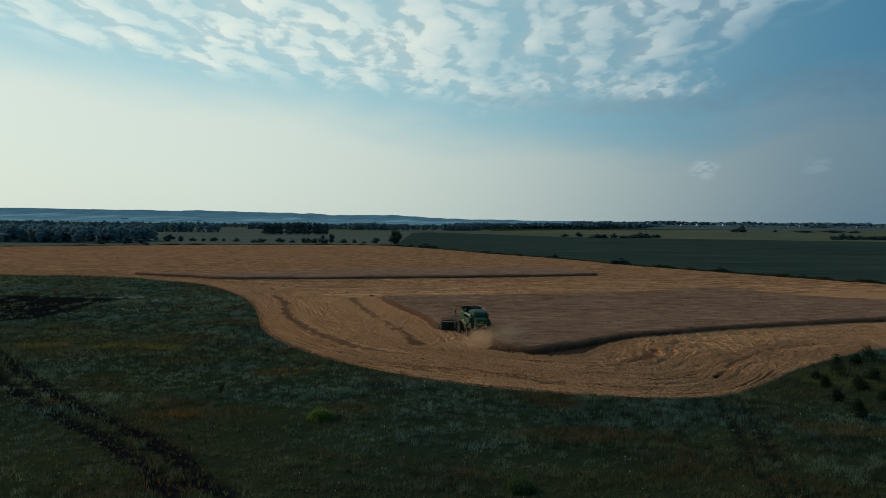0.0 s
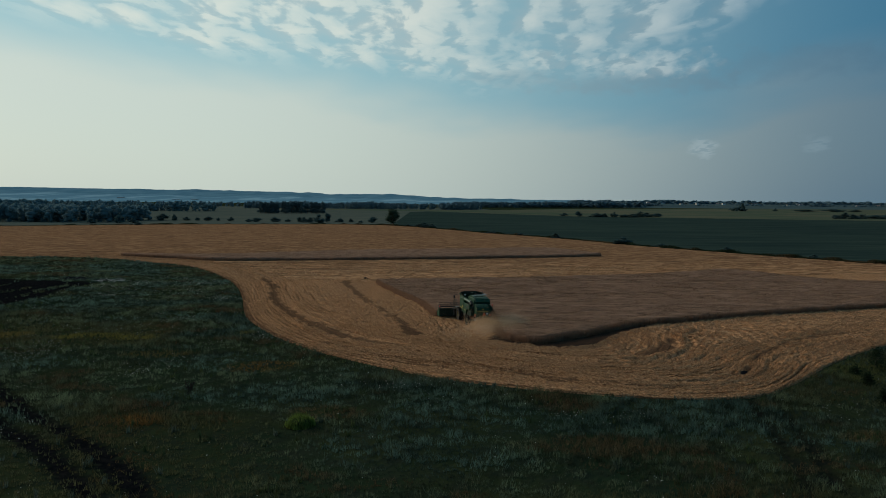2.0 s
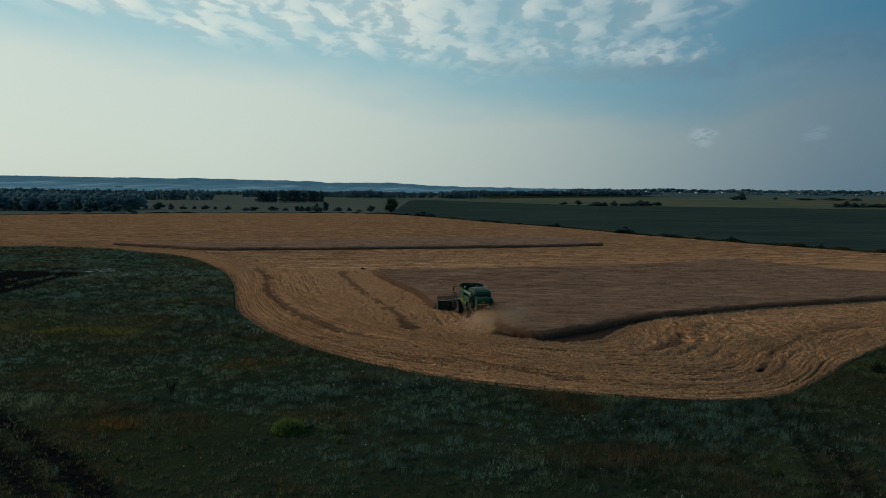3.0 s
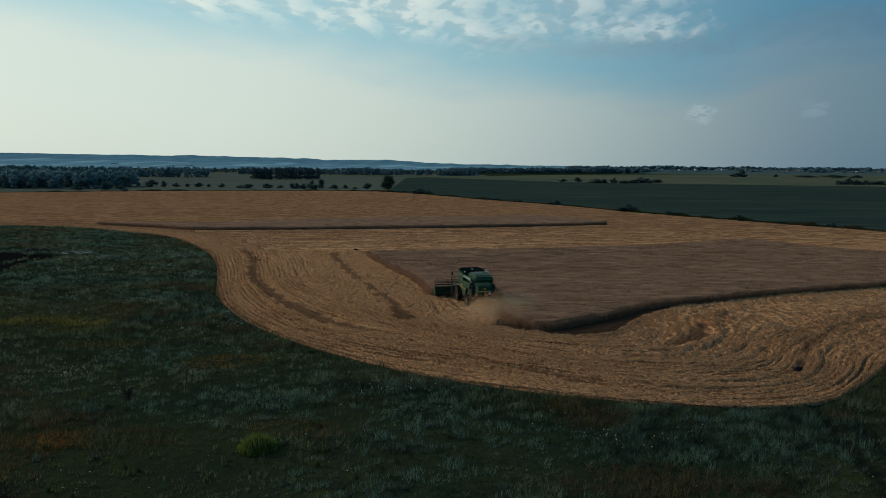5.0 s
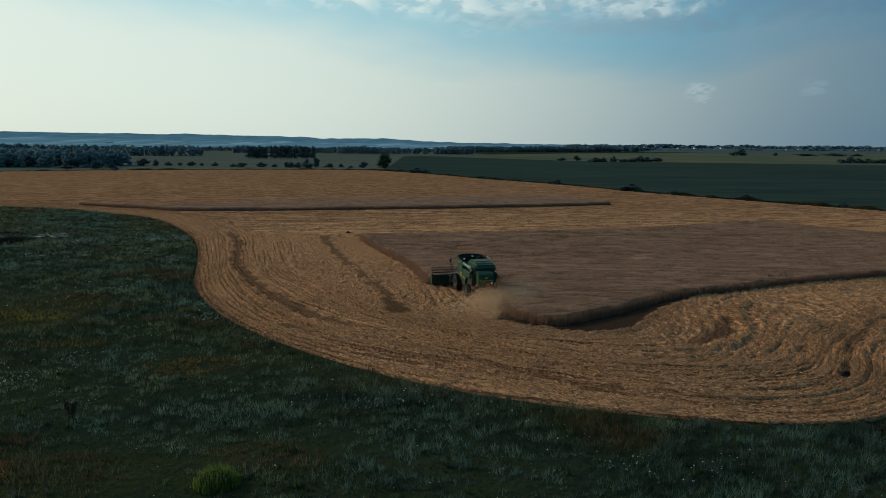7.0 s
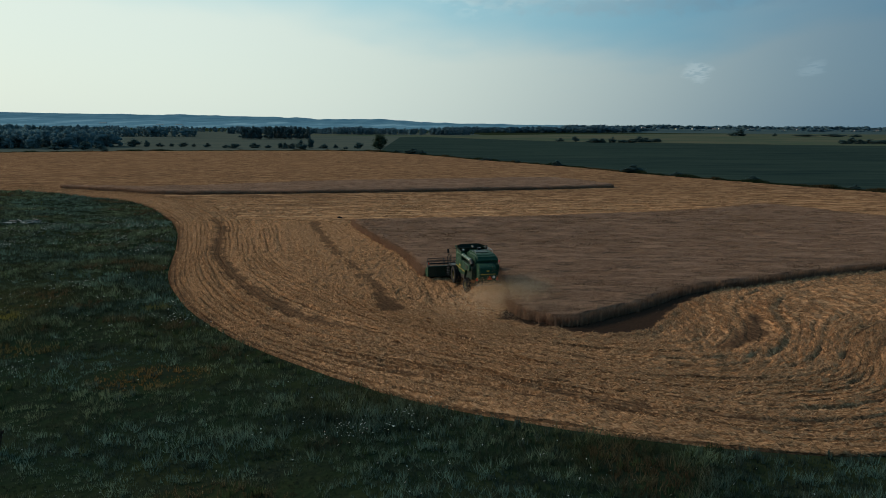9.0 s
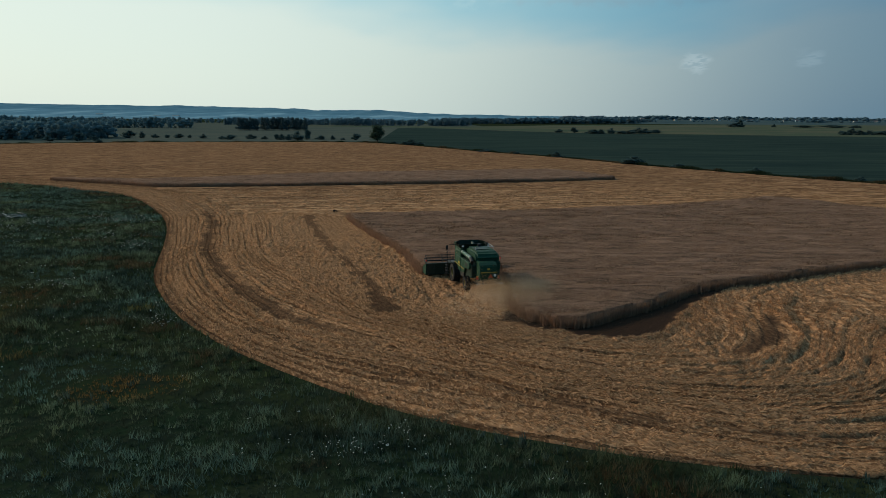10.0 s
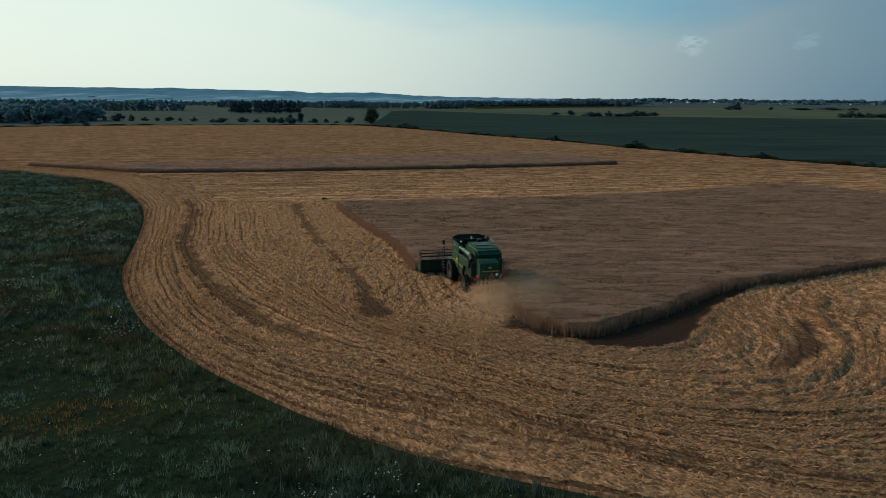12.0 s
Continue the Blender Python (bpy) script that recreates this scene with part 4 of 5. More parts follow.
def build_hamlet():
    """White houses among the trees near the horizon."""
    rng = random.Random(33)
    made = []
    for k, wall in enumerate(("render_white", "render_cream")):
        ob = thing("house", "small pale house with a dull roof among trees", "house", Matrix(), "far village houses")
        part("wall", bm_profile([(-4, 0), (4, 0), (4, 3.6), (0, 6.6), (-4, 3.6)], -6, 6, 0), wall, ob)
        bm = bm_box(-6.5, 6.5, -0.1, 5.2, -0.15, 0.15, 0, None, Matrix.Translation((0, -0.05, 6.8)) @ Matrix.Rotation(radians(-37), 4, "X"))
        bm_box(-6.5, 6.5, -5.2, 0.1, -0.15, 0.15, 0, bm, Matrix.Translation((0, 0.05, 6.8)) @ Matrix.Rotation(radians(37), 4, "X"))
        part("roof", bm, "roof_dull", ob)
        for x in (-3.6, 0, 3.6):
            part("window", bm_box(x - 0.6, x + 0.6, -4.05, -3.9, 1.2, 2.6, 0), "glass_dark", ob)
        made.append(ob)
    spots = [(430, 2080), (452, 2120), (480, 2060), (505, 2140), (528, 2080), (556, 2050), (575, 2130), (640, 2040), (690, 2060), (735, 2030), (770, 2080), (830, 2030),
             (850, 2060), (905, 1990), (955, 2020), (962, 2050), (1000, 1990), (330, 2100), (365, 2080), (388, 2150), (1085, 1980), (1150, 2000), (610, 2110), (1240, 1960)]
    for k, (x, y) in enumerate(spots):
        if k >= 2:
            copy_thing(made[k % 2], pose(x, y, rise_at(x, y), 0, 0, rng.uniform(-40, 40)) @ Matrix.Diagonal((0.75, 0.75, 0.75, 1)))
    for ob, (x, y) in zip(made, spots):
        ob.matrix_basis = pose(x, y, rise_at(x, y), 0, 0, 20)
    # long pale farm sheds on the slope of the ridge
    shed = thing("farm_shed", "long pale farm shed on the far slope", "shed", Matrix(), "sheds on the ridge")
    # shed walls and roofs carry the slope's blue haze in their colours
    part("wall", bm_profile([(-7, 0), (7, 0), (7, 3), (0, 5), (-7, 3)], -13, 13, 0), "render_haze", shed)
    part("roof", bm_profile([(-7.6, 2.9), (0, 5.1), (7.6, 2.9), (7.6, 3.2), (0, 5.5), (-7.6, 3.2)], -13.5, 13.5, 0), "roof_haze", shed)
    places = [(-1052, 2950), (-985, 2965), (-1330, 3090)]
    for x, y in places[1:] + places[:1]:
        z = float(ridge_at(np.array([x * 1.0]), np.array([y * 1.0]))[0]) - 1.0
        if (x, y) == places[0]:
            shed.matrix_basis = pose(x, y, z, 0, 0, 8)
        else:
            copy_thing(shed, pose(x, y, z, 0, 0, rng.uniform(-15, 15)))
    # the village stands on a gentle rise
    xs, ys = np.arange(150, 2600, 40.0), np.array([1880, 1940, 2000, 2100, 2250, 2500])
    x, y, f = grid(xs, ys)
    z = rise_at(x, y) + 0.35
    tagged(new("village_rise", mesh_of("village_rise", np.c_[x, y, z], f, "meadow_haze", {}, True)), "low dark rise under the far village, haze in its colour", "rise", kind="structure")


def build_verge():
    """The dark weedy strip between the stubble and the green crop, and along the pasture."""
    rng = np.random.default_rng(15)
    seg = np.diff(FAR, axis=0)
    i = rng.integers(8, len(seg), 15000)
    s = rng.random(15000)
    px, py = FAR[i, 0] + seg[i, 0] * s, FAR[i, 1] + seg[i, 1] * s
    px, py = px + rng.uniform(0.2, 2.6, 15000), py + rng.uniform(0.2, 3.2, 15000)
    tint = lerp((0.024, 0.036, 0.020), (0.075, 0.055, 0.030), smooth(fbm(px / 9, py / 9, 2, 5), 0.45, 0.7))
    h = 0.35 + 0.8 * smooth(fbm(px / 5, py / 5, 2, 6), 0.45, 0.8)
    me = blades(px, py, np.full(15000, -0.05), h, np.full(15000, 0.16), 4, 0.3, tint, rng, "verge_weeds")
    tagged(new("verge_weeds", me), "dark weeds along the far field edge", "weeds", kind="stuff")


# far foliage is mixed bluer and paler, distance haze put into its colour
mat("leaf_grove_haze", patchy((0.055, 0.094, 0.106), (0.070, 0.110, 0.120), 0.15, (0.084, 0.127, 0.127), 3.0), 0.9, spec=0.0, leafy=0.4)
mat("leaf_far_haze", patchy((0.052, 0.088, 0.088), (0.068, 0.106, 0.100), 0.15, (0.080, 0.118, 0.106), 3.0), 0.85, spec=0.0, leafy=0.4)
mat("leaf_wood_haze", patchy((0.123, 0.198, 0.220), (0.145, 0.222, 0.239), 0.06, (0.160, 0.241, 0.250), 4.0), 0.9, spec=0.0, leafy=0.45)
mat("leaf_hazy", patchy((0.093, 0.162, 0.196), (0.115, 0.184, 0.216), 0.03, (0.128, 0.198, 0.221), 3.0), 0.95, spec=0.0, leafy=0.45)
# the village rise takes the same painted haze blue
mat("meadow_haze", patchy((0.050, 0.080, 0.086), (0.062, 0.092, 0.096), 0.01, (0.085, 0.10, 0.09), 4.0), 1.0, spec=0.0)
mat("render_white", patchy((0.62, 0.63, 0.62), (0.70, 0.70, 0.68), 0.6), 0.9)
mat("render_cream", patchy((0.50, 0.46, 0.38), (0.56, 0.52, 0.44), 0.6), 0.9)
mat("roof_haze", patchy((0.15, 0.22, 0.25), (0.19, 0.26, 0.29), 0.3), 0.8)
mat("render_haze", patchy((0.18, 0.25, 0.28), (0.22, 0.29, 0.31), 0.3), 0.9)
mat("roof_dull", patchy((0.12, 0.10, 0.10), (0.17, 0.14, 0.13), 0.6), 0.9)
mat("glass_dark", (0.012, 0.016, 0.018), 0.08, spec=0.5)

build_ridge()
build_wood("wood_near", "dense dark green broadleaf wood by the pasture, haze in its colour", -430, -214, 492, 560, 7, 14.5, 300, 60000, 0.55, 2, "leaf_wood_haze", wide=1.0)
build_wood("wood_mid", "long dark row of trees behind the pasture, haze in its colour", -640, -285, 900, 960, 7, 15, 260, 20000, 0.6, 4, "leaf_wood_haze")
build_wood("wood_back", "grey green belt of trees in the distance, haze in its colour", -330, 60, 1215, 1330, 5, 15, 300, 22000, 1.1, 6, "leaf_hazy")
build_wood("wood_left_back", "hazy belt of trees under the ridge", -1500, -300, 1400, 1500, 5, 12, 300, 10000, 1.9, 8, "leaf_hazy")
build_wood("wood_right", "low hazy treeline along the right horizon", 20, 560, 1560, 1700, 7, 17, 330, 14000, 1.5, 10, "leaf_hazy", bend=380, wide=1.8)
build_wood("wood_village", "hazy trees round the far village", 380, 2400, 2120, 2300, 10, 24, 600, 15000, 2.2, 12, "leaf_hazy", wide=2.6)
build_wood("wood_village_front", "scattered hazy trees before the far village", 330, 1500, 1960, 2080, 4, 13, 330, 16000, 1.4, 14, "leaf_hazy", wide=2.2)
build_hamlet()
build_verge()
build_distance()

# ---------------------------------------------------------------- the combine harvester
def dusty(c, d=(0.20, 0.14, 0.08), amount=0.35):
    def make(n, co):
        f = n.math("MULTIPLY", n.step(n.noise(co, 1.6, 6.0, 0.65), 0.45, 0.8), amount)
        return n.mix(f, rgb(*c), rgb(*d))
    return make


mat("green_paint", dusty((0.006, 0.046, 0.022), (0.035, 0.048, 0.026), 0.4), lambda n, co: n.step(n.noise(co, 2.0, 4.0), 0.3, 0.7, 0.5, 0.75), spec=0.25)
# glossier auger paint, its highlight also lightened into the base colour
mat("green_highlight", dusty((0.010, 0.070, 0.034), (0.05, 0.06, 0.03), 0.3), 0.3, spec=0.5)
mat("green_dark", dusty((0.004, 0.022, 0.012), (0.03, 0.03, 0.02), 0.4), 0.5, spec=0.4)
mat("rim_paint", dusty((0.13, 0.10, 0.03), (0.05, 0.045, 0.035), 0.8), 0.75)
mat("yellow_paint", dusty((0.45, 0.29, 0.02), (0.12, 0.09, 0.05), 0.6), 0.45, spec=0.4)
mat("black_plastic", dusty((0.012, 0.013, 0.014), (0.08, 0.06, 0.04), 0.3), 0.6)
mat("rubber", dusty((0.016, 0.016, 0.016), (0.10, 0.075, 0.045), 0.5), 0.9, spec=0.2)
mat("dark_steel", dusty((0.05, 0.05, 0.05), (0.14, 0.10, 0.06), 0.5), 0.55, metal=0.6)
mat("bright_steel", dusty((0.42, 0.43, 0.42), (0.25, 0.2, 0.14), 0.4), 0.4, metal=0.8)
mat("lamp_red", (0.65, 0.035, 0.02), 0.3, spec=0.5)
mat("lamp_orange", (0.75, 0.20, 0.02), 0.3, spec=0.5)
mat("sign_white", (0.75, 0.75, 0.72), 0.5)
mat("sign_orange", (0.80, 0.10, 0.025), 0.5)


def wheel(parent, x, y, radius, width, rim_r, lugs):
    side = 1 if x > 0 else -1
    hub = Matrix.Translation((x, y, radius))
    h = width / 2
    bm = bm_lathe([(-h * 0.8, rim_r), (-h, rim_r + 0.08), (-h, radius * 0.84), (-h * 0.86, radius * 0.93), (h * 0.86, radius * 0.93), (h, radius * 0.84),
                   (h, rim_r + 0.08), (h * 0.8, rim_r)], 32, None, hub)
    for k in range(lugs):
        for s in (-1, 1):
            a = 2 * math.pi * (k + (0.5 if s > 0 else 0)) / lugs
            m = hub @ Matrix.Rotation(a, 4, "X") @ Matrix.Translation((s * h * 0.5, 0, radius * 0.955)) @ Matrix.Rotation(radians(s * 38), 4, "Z")
            bm_box(-h * 0.62, h * 0.62, -0.035, 0.035, -0.05, 0.045, 0, bm, m)
    tyre = part("tyre", bm, "rubber", parent)
    bm = bm_lathe([(-h * 0.8, rim_r), (-h * 0.62, rim_r - 0.06), (side * h * 0.25, rim_r - 0.10), (side * h * 0.25, 0.16), (side * h * 0.5, 0.14), (side * h * 0.5, 0.0)], 28, None, hub)
    bm_lathe([(h * 0.8, rim_r), (h * 0.62, rim_r - 0.06), (side * h * 0.24, rim_r - 0.10)], 28, bm, hub)
    part("rim", bm, "rim_paint", tyre, "dusty yellow wheel rim")
    bm = None
    for k in range(8):
        a = 2 * math.pi * k / 8
        p = hub @ Vector((side * h * 0.25, 0.26 * math.cos(a), 0.26 * math.sin(a)))
        bm = bm_rod(p, p + Vector((side * 0.06, 0, 0)), 0.025, 6, None, bm)
    part("wheel_bolts", bm, "dark_steel", tyre)


def build_combine(m):
    c = thing("combine_harvester", "dusty green combine harvester with a wide header cutting wheat", "combine", m)
    # lower separator body with its flanks
    body = part("body", bm_profile([(0.75, 1.05), (-3.2, 1.05), (-4.7, 1.30), (-4.7, 2.45), (-4.3, 2.62), (0.75, 2.62)], -1.25, 1.25, 0.05), "green_dark", c)
    for s in (-1, 1):
        # flank panels stand a little proud, with a swept lower edge and a seam between them
        a = part("side_panel", bm_profile([(0.55, 1.45), (-1.55, 1.32), (-1.55, 2.66), (0.55, 2.66)], s * 1.26, s * 1.47, 0.035), "green_paint", c)
        part("stripe", bm_profile([(0.50, 1.86), (-1.53, 1.78), (-1.53, 1.86), (0.50, 1.93)], s * 1.472, s * 1.478, 0), "yellow_paint", a, "yellow stripe along the panel")
        bmb = bm_box(s * 1.472, s * 1.478, -1.35, -0.75, 2.02, 2.20, 0)
        part("lettering_bar", bmb, "yellow_paint", a)
        b = part("side_panel", bm_profile([(-1.60, 1.30), (-2.75, 1.42), (-3.05, 1.95), (-4.35, 2.05), (-4.55, 2.35), (-4.4, 2.66), (-1.60, 2.66)], s * 1.26, s * 1.45, 0.035), "green_paint", c)
        part("stripe", bm_profile([(-1.65, 1.775), (-2.8, 1.73), (-2.82, 1.80), (-1.65, 1.85)], s * 1.452, s * 1.458, 0), "yellow_paint", b, "yellow stripe along the panel")
        part("vent", bm_box(s * 1.452, s * 1.47, -3.9, -3.2, 2.18, 2.5, 0.005), "black_plastic", b)
        part("drive_cover", bm_profile([(-0.6, 0.85), (-2.5, 0.92), (-2.5, 1.30), (-0.6, 1.30)], s * 1.18, s * 1.34, 0.03), "dark_steel", c)
        part("belt_pulley", bm_lathe([(s * 1.33, 0.0), (s * 1.33, 0.30), (s * 1.42, 0.30), (s * 1.42, 0.0)], 20, None, Matrix.Translation((0, -2.3, 1.25))), "dark_steel", c)
    # engine compartment: a tall rounded hump as high as the tank, set to the right of the folded auger
    hump = part("engine_cover", bm_profile([(-1.35, 2.6), (-4.62, 2.6), (-4.82, 2.95), (-4.72, 3.36), (-4.40, 3.60), (-3.7, 3.68), (-1.35, 3.70)], -0.86, 1.38, 0.20, segments=3), "green_paint", c)
    part("rear_panel", bm_profile([(-3.1, 1.55), (-4.72, 1.60), (-4.80, 2.72), (-3.1, 2.72)], 0.86, 1.43, 0.06, segments=2), "green_paint", hump)
    part("grille", bm_box(1.37, 1.40, -3.7, -2.2, 2.85, 3.35, 0.01), "black_plastic", hump)
    part("rotary_screen", bm_lathe([(1.39, 0.0), (1.46, 0.28), (1.42, 0.40), (1.37, 0.42)], 24, None, Matrix.Translation((0, -2.95, 3.1))), "dark_steel", hump)
    part("hatch", bm_box(-0.55, 0.75, -3.5, -2.2, 3.69, 3.73, 0.01), "green_dark", hump)
    part("seam", bm_box(-0.50, 1.02, -4.835, -4.80, 2.93, 2.96, 0), "black_plastic", hump)
    part("deck_rail", bm_pipe([(-0.55, -3.55, 3.66), (-0.55, -3.55, 3.94), (1.12, -3.55, 3.94), (1.12, -3.55, 3.66)], 0.03), "bright_steel", hump, "pale metal deck rail")
    part("deck_rail", bm_pipe([(1.12, -3.55, 3.94), (1.20, -1.9, 3.96), (1.20, -1.9, 3.70)], 0.025), "bright_steel", hump)
    part("exhaust", bm_pipe([(1.05, -1.75, 3.68), (1.05, -1.75, 4.02), (1.05, -1.9, 4.10)], 0.075, 10), "dark_steel", hump)
    part("air_filter", bm_rod((0.3, -1.75, 3.70), (0.3, -1.75, 3.92), 0.20, 14), "black_plastic", hump)
    # grain tank with raised folding sides, open at the top
    tank = part("grain_tank", bm_profile([(0.75, 2.6), (-1.35, 2.6), (-1.35, 3.45), (0.75, 3.45)], -1.40, 1.40, 0.05), "green_paint", c)
    bm = bmesh.new()
    ring = []
    for f, z in ((0.0, 3.42), (1.0, 3.90)):
        g, k = 0.14 * f, 0.30 + 0.25 * f
        x1, y0, y1 = 1.36 + g, -1.36 - g, 0.72 + g
        ring.append([bm.verts.new((x, y, z - d * f)) for x, y, d in ((-x1 + k, y1, 0), (x1 - k, y1, 0), (x1, y1 - k, 0.10), (x1, y0 + k, 0.10), (x1 - k, y0, 0), (-x1 + k, y0, 0), (-x1, y0 + k, 0.10), (-x1, y1 - k, 0.10))])
    for i in range(8):
        bm.faces.new((ring[0][i], ring[0][(i + 1) % 8], ring[1][(i + 1) % 8], ring[1][i]))
    bmesh.ops.solidify(bm, geom=bm.faces[:], thickness=0.05)
    part("tank_extension", bm, "green_dark", tank, "dark green raised grain tank sides")
    # black sheet added to stand for the dark inside of the tank
    bm = bmesh.new()
    bmesh.ops.create_grid(bm, x_segments=10, y_segments=10, size=1.3, matrix=Matrix.Translation((0, -0.3, 3.56)) @ Matrix.Diagonal((1, 0.78, 1, 1)))
    for v in bm.verts:
        v.co.z += -0.05 * math.exp(-(v.co.x ** 2 + (v.co.y + 0.3) ** 2) * 1.2) + 0.02 * noise.noise(v.co * 5)
    part("tank_dark_sheet", bm, "black_plastic", tank, "sagging black sheet standing in for the tank's dark inside")
    part("filling_auger", bm_rod((0, -1.2, 3.5), (0, -0.35, 3.86), 0.12, 12), "green_dark", tank)
    for s in (-1, 1):
        part("tank_lamp", bm_box(s * 1.25 - 0.08, s * 1.25 + 0.08, -1.62, -1.52, 3.66, 3.78, 0.015), "sign_white", tank)
    # unloading auger folded back along the left shoulder
    auger = part("unloading_auger", bm_pipe([(-1.20, 0.45, 2.75), (-1.24, 0.45, 3.10), (-1.24, 0.10, 3.22), (-1.14, -4.1, 3.02)], 0.19, 18), "green_highlight", c)
    part("spout", bm_rod((-1.14, -4.05, 3.02), (-1.18, -4.60, 2.74), 0.20, 14, 0.17), "black_plastic", auger)
    for y in (-1.6, -2.4, -3.2, -3.8):
        part("auger_band", bm_lathe([(-0.03, 0.192), (0.03, 0.20)], 16, None, Matrix.Translation((-1.24 + (0.10 - y) * 0.0238, y, 3.22 - (0.10 - y) * 0.0476)) @ Matrix.Rotation(radians(90), 4, "Z")), "bright_steel", auger)
    part("auger_cradle", bm_pipe([(-1.15, -3.6, 2.6), (-1.15, -3.6, 2.86)], 0.05), "dark_steel", auger)
    # rungs and a recess behind the left flank
    for k in range(4):
        part("deck_step", bm_box(-1.22, -0.84, -4.62, -4.50, 1.55 + 0.3 * k, 1.59 + 0.3 * k, 0), "dark_steel", c)
    # narrower straw hood at the tail
    hood = part("straw_hood", bm_profile([(-4.2, 1.25), (-5.75, 1.30), (-5.95, 1.85), (-5.85, 2.62), (-5.45, 2.86), (-4.2, 2.92)], -0.82, 0.82, 0.07, segments=2), "green_paint", c)
    part("hood_line", bm_box(-0.72, 0.72, -5.985, -5.90, 2.00, 2.07, 0), "yellow_paint", hood, "yellow stripe across the hood")
    part("badge", bm_box(-0.13, 0.13, -5.925, -5.89, 2.25, 2.40, 0.01), "yellow_paint", hood)
    tri = bmesh.new()
    pts = [tri.verts.new(p) for p in ((-0.08, -5.995, 1.52), (0.40, -5.995, 1.52), (0.16, -5.995, 1.93))]
    tri.faces.new(pts)
    bmesh.ops.solidify(tri, geom=tri.faces[:], thickness=0.02)
    part("warning_triangle", tri, "sign_orange", hood, "orange red slow vehicle triangle")
    part("speed_disc", bm_rod((0.57, -5.90, 1.76), (0.57, -5.995, 1.76), 0.12, 18), "sign_white", hood, "round white plate")
    part("bumper_bar", bm_box(-1.15, 1.15, -5.70, -5.58, 1.20, 1.34, 0.02), "green_dark", hood)
    for s in (-1, 1):
        part("tail_lamp", bm_box(s * 1.0 - 0.11, s * 1.0 + 0.11, -5.76, -5.68, 1.40, 1.54, 0.015), "lamp_red", hood, "red tail lamp")
        part("indicator", bm_box(s * 1.0 - 0.08, s * 1.0 + 0.08, -5.76, -5.68, 1.57, 1.68, 0.015), "lamp_orange", hood, "orange turn lamp")
        part("lamp_post", bm_pipe([(s * 0.8, -5.6, 1.50), (s * 1.0, -5.7, 1.50)], 0.025), "dark_steel", hood)
    # chopper and its fan of guide vanes
    chop = part("straw_chopper", bm_profile([(-4.6, 0.85), (-5.6, 0.80), (-5.8, 1.25), (-4.6, 1.35)], -0.78, 0.78, 0.04), "dark_steel", c)
    tail = part("spreader_board", bm_box(-0.85, 0.85, -6.35, -5.65, 1.10, 1.14, 0.01, None, Matrix.Translation((0, 0, 0.0))), "green_dark", chop)
    for k in range(9):
        f = (k - 4) / 4
        mm = Matrix.Translation((f * 0.72, -5.7, 0.98)) @ Matrix.Rotation(radians(f * 42), 4, "Z")
        part("guide_vane", bm_profile([(0, -0.12), (-0.75, -0.02), (-0.78, 0.12), (0, 0.12)], -0.012, 0.012, 0, None, mm), "bright_steel", tail)
    # cab
    cab = part("cab", bm_profile([(0.80, 1.75), (2.15, 1.75), (2.45, 2.2), (2.30, 3.30), (0.80, 3.30)], -0.95, 0.95, 0.06), "glass_dark", c, "dark glazed cab")
    part("roof", bm_profile([(0.70, 3.30), (2.60, 3.30), (2.66, 3.42), (2.3, 3.56), (0.70, 3.56)], -1.06, 1.06, 0.05, segments=2), "green_paint", cab)
    for s in (-1, 1):
        for y0, y1 in ((0.86, 0.86), (2.12, 2.28)):
            part("pillar", bm_rod((s * 0.96, y0, 1.8), (s * 0.96, y1, 3.3), 0.05, 8), "black_plastic", cab)
        arm = part("mirror_arm", bm_pipe([(s * 0.98, 2.3, 3.2), (s * 1.55, 2.45, 3.25), (s * 1.78, 2.4, 3.1)], 0.025), "black_plastic", cab)
        part("mirror", bm_box(s * 1.80 - 0.11, s * 1.80 + 0.11, 2.34, 2.42, 2.72, 3.16, 0.03), "black_plastic", arm)
        part("work_lamp", bm_box(s * 0.7 - 0.1, s * 0.7 + 0.1, 2.62, 2.70, 3.36, 3.48, 0.02), "sign_white", cab)
    part("beacon", bm_rod((-0.8, 0.95, 3.56), (-0.8, 0.95, 3.76), 0.07, 12), "lamp_orange", cab, "orange beacon")
    # steps, platform and rails on the left
    plat = part("platform", bm_box(-1.85, -0.98, 0.80, 2.05, 1.66, 1.72, 0.01), "dark_steel", c)
    for y in (0.85, 1.45, 2.0):
        part("rail_post", bm_rod((-1.80, y, 1.7), (-1.80, y, 2.65), 0.024, 6), "black_plastic", plat)
    part("handrail", bm_pipe([(-1.80, 0.85, 2.2), (-1.80, 2.0, 2.2)], 0.022), "black_plastic", plat)
    part("handrail", bm_pipe([(-1.80, 0.85, 2.62), (-1.80, 1.25, 2.78), (-1.80, 1.6, 2.78), (-1.80, 2.0, 2.62)], 0.026), "black_plastic", plat)
    part("handrail", bm_pipe([(-1.98, 1.45, 1.1), (-1.98, 1.40, 2.45), (-1.90, 1.7, 2.72), (-1.98, 2.0, 2.45), (-1.98, 1.98, 1.1)], 0.026), "black_plastic", plat)
    for k in range(5):
        z = 0.48 + 0.27 * k
        part("ladder_step", bm_box(-2.10, -1.84, 1.45, 1.98, z, z + 0.035, 0), "dark_steel", plat)
    for y in (1.45, 1.98):
        part("ladder_stile", bm_rod((-2.05, y, 0.42), (-1.86, y, 1.7), 0.03, 6), "dark_steel", plat)
    # axles and wheels
    part("front_axle", bm_box(-1.25, 1.25, -0.16, 0.16, 0.72, 1.06, 0.03), "dark_steel", c)
    part("rear_axle", bm_box(-1.25, 1.25, -3.88, -3.68, 0.52, 0.76, 0.03), "dark_steel", c)
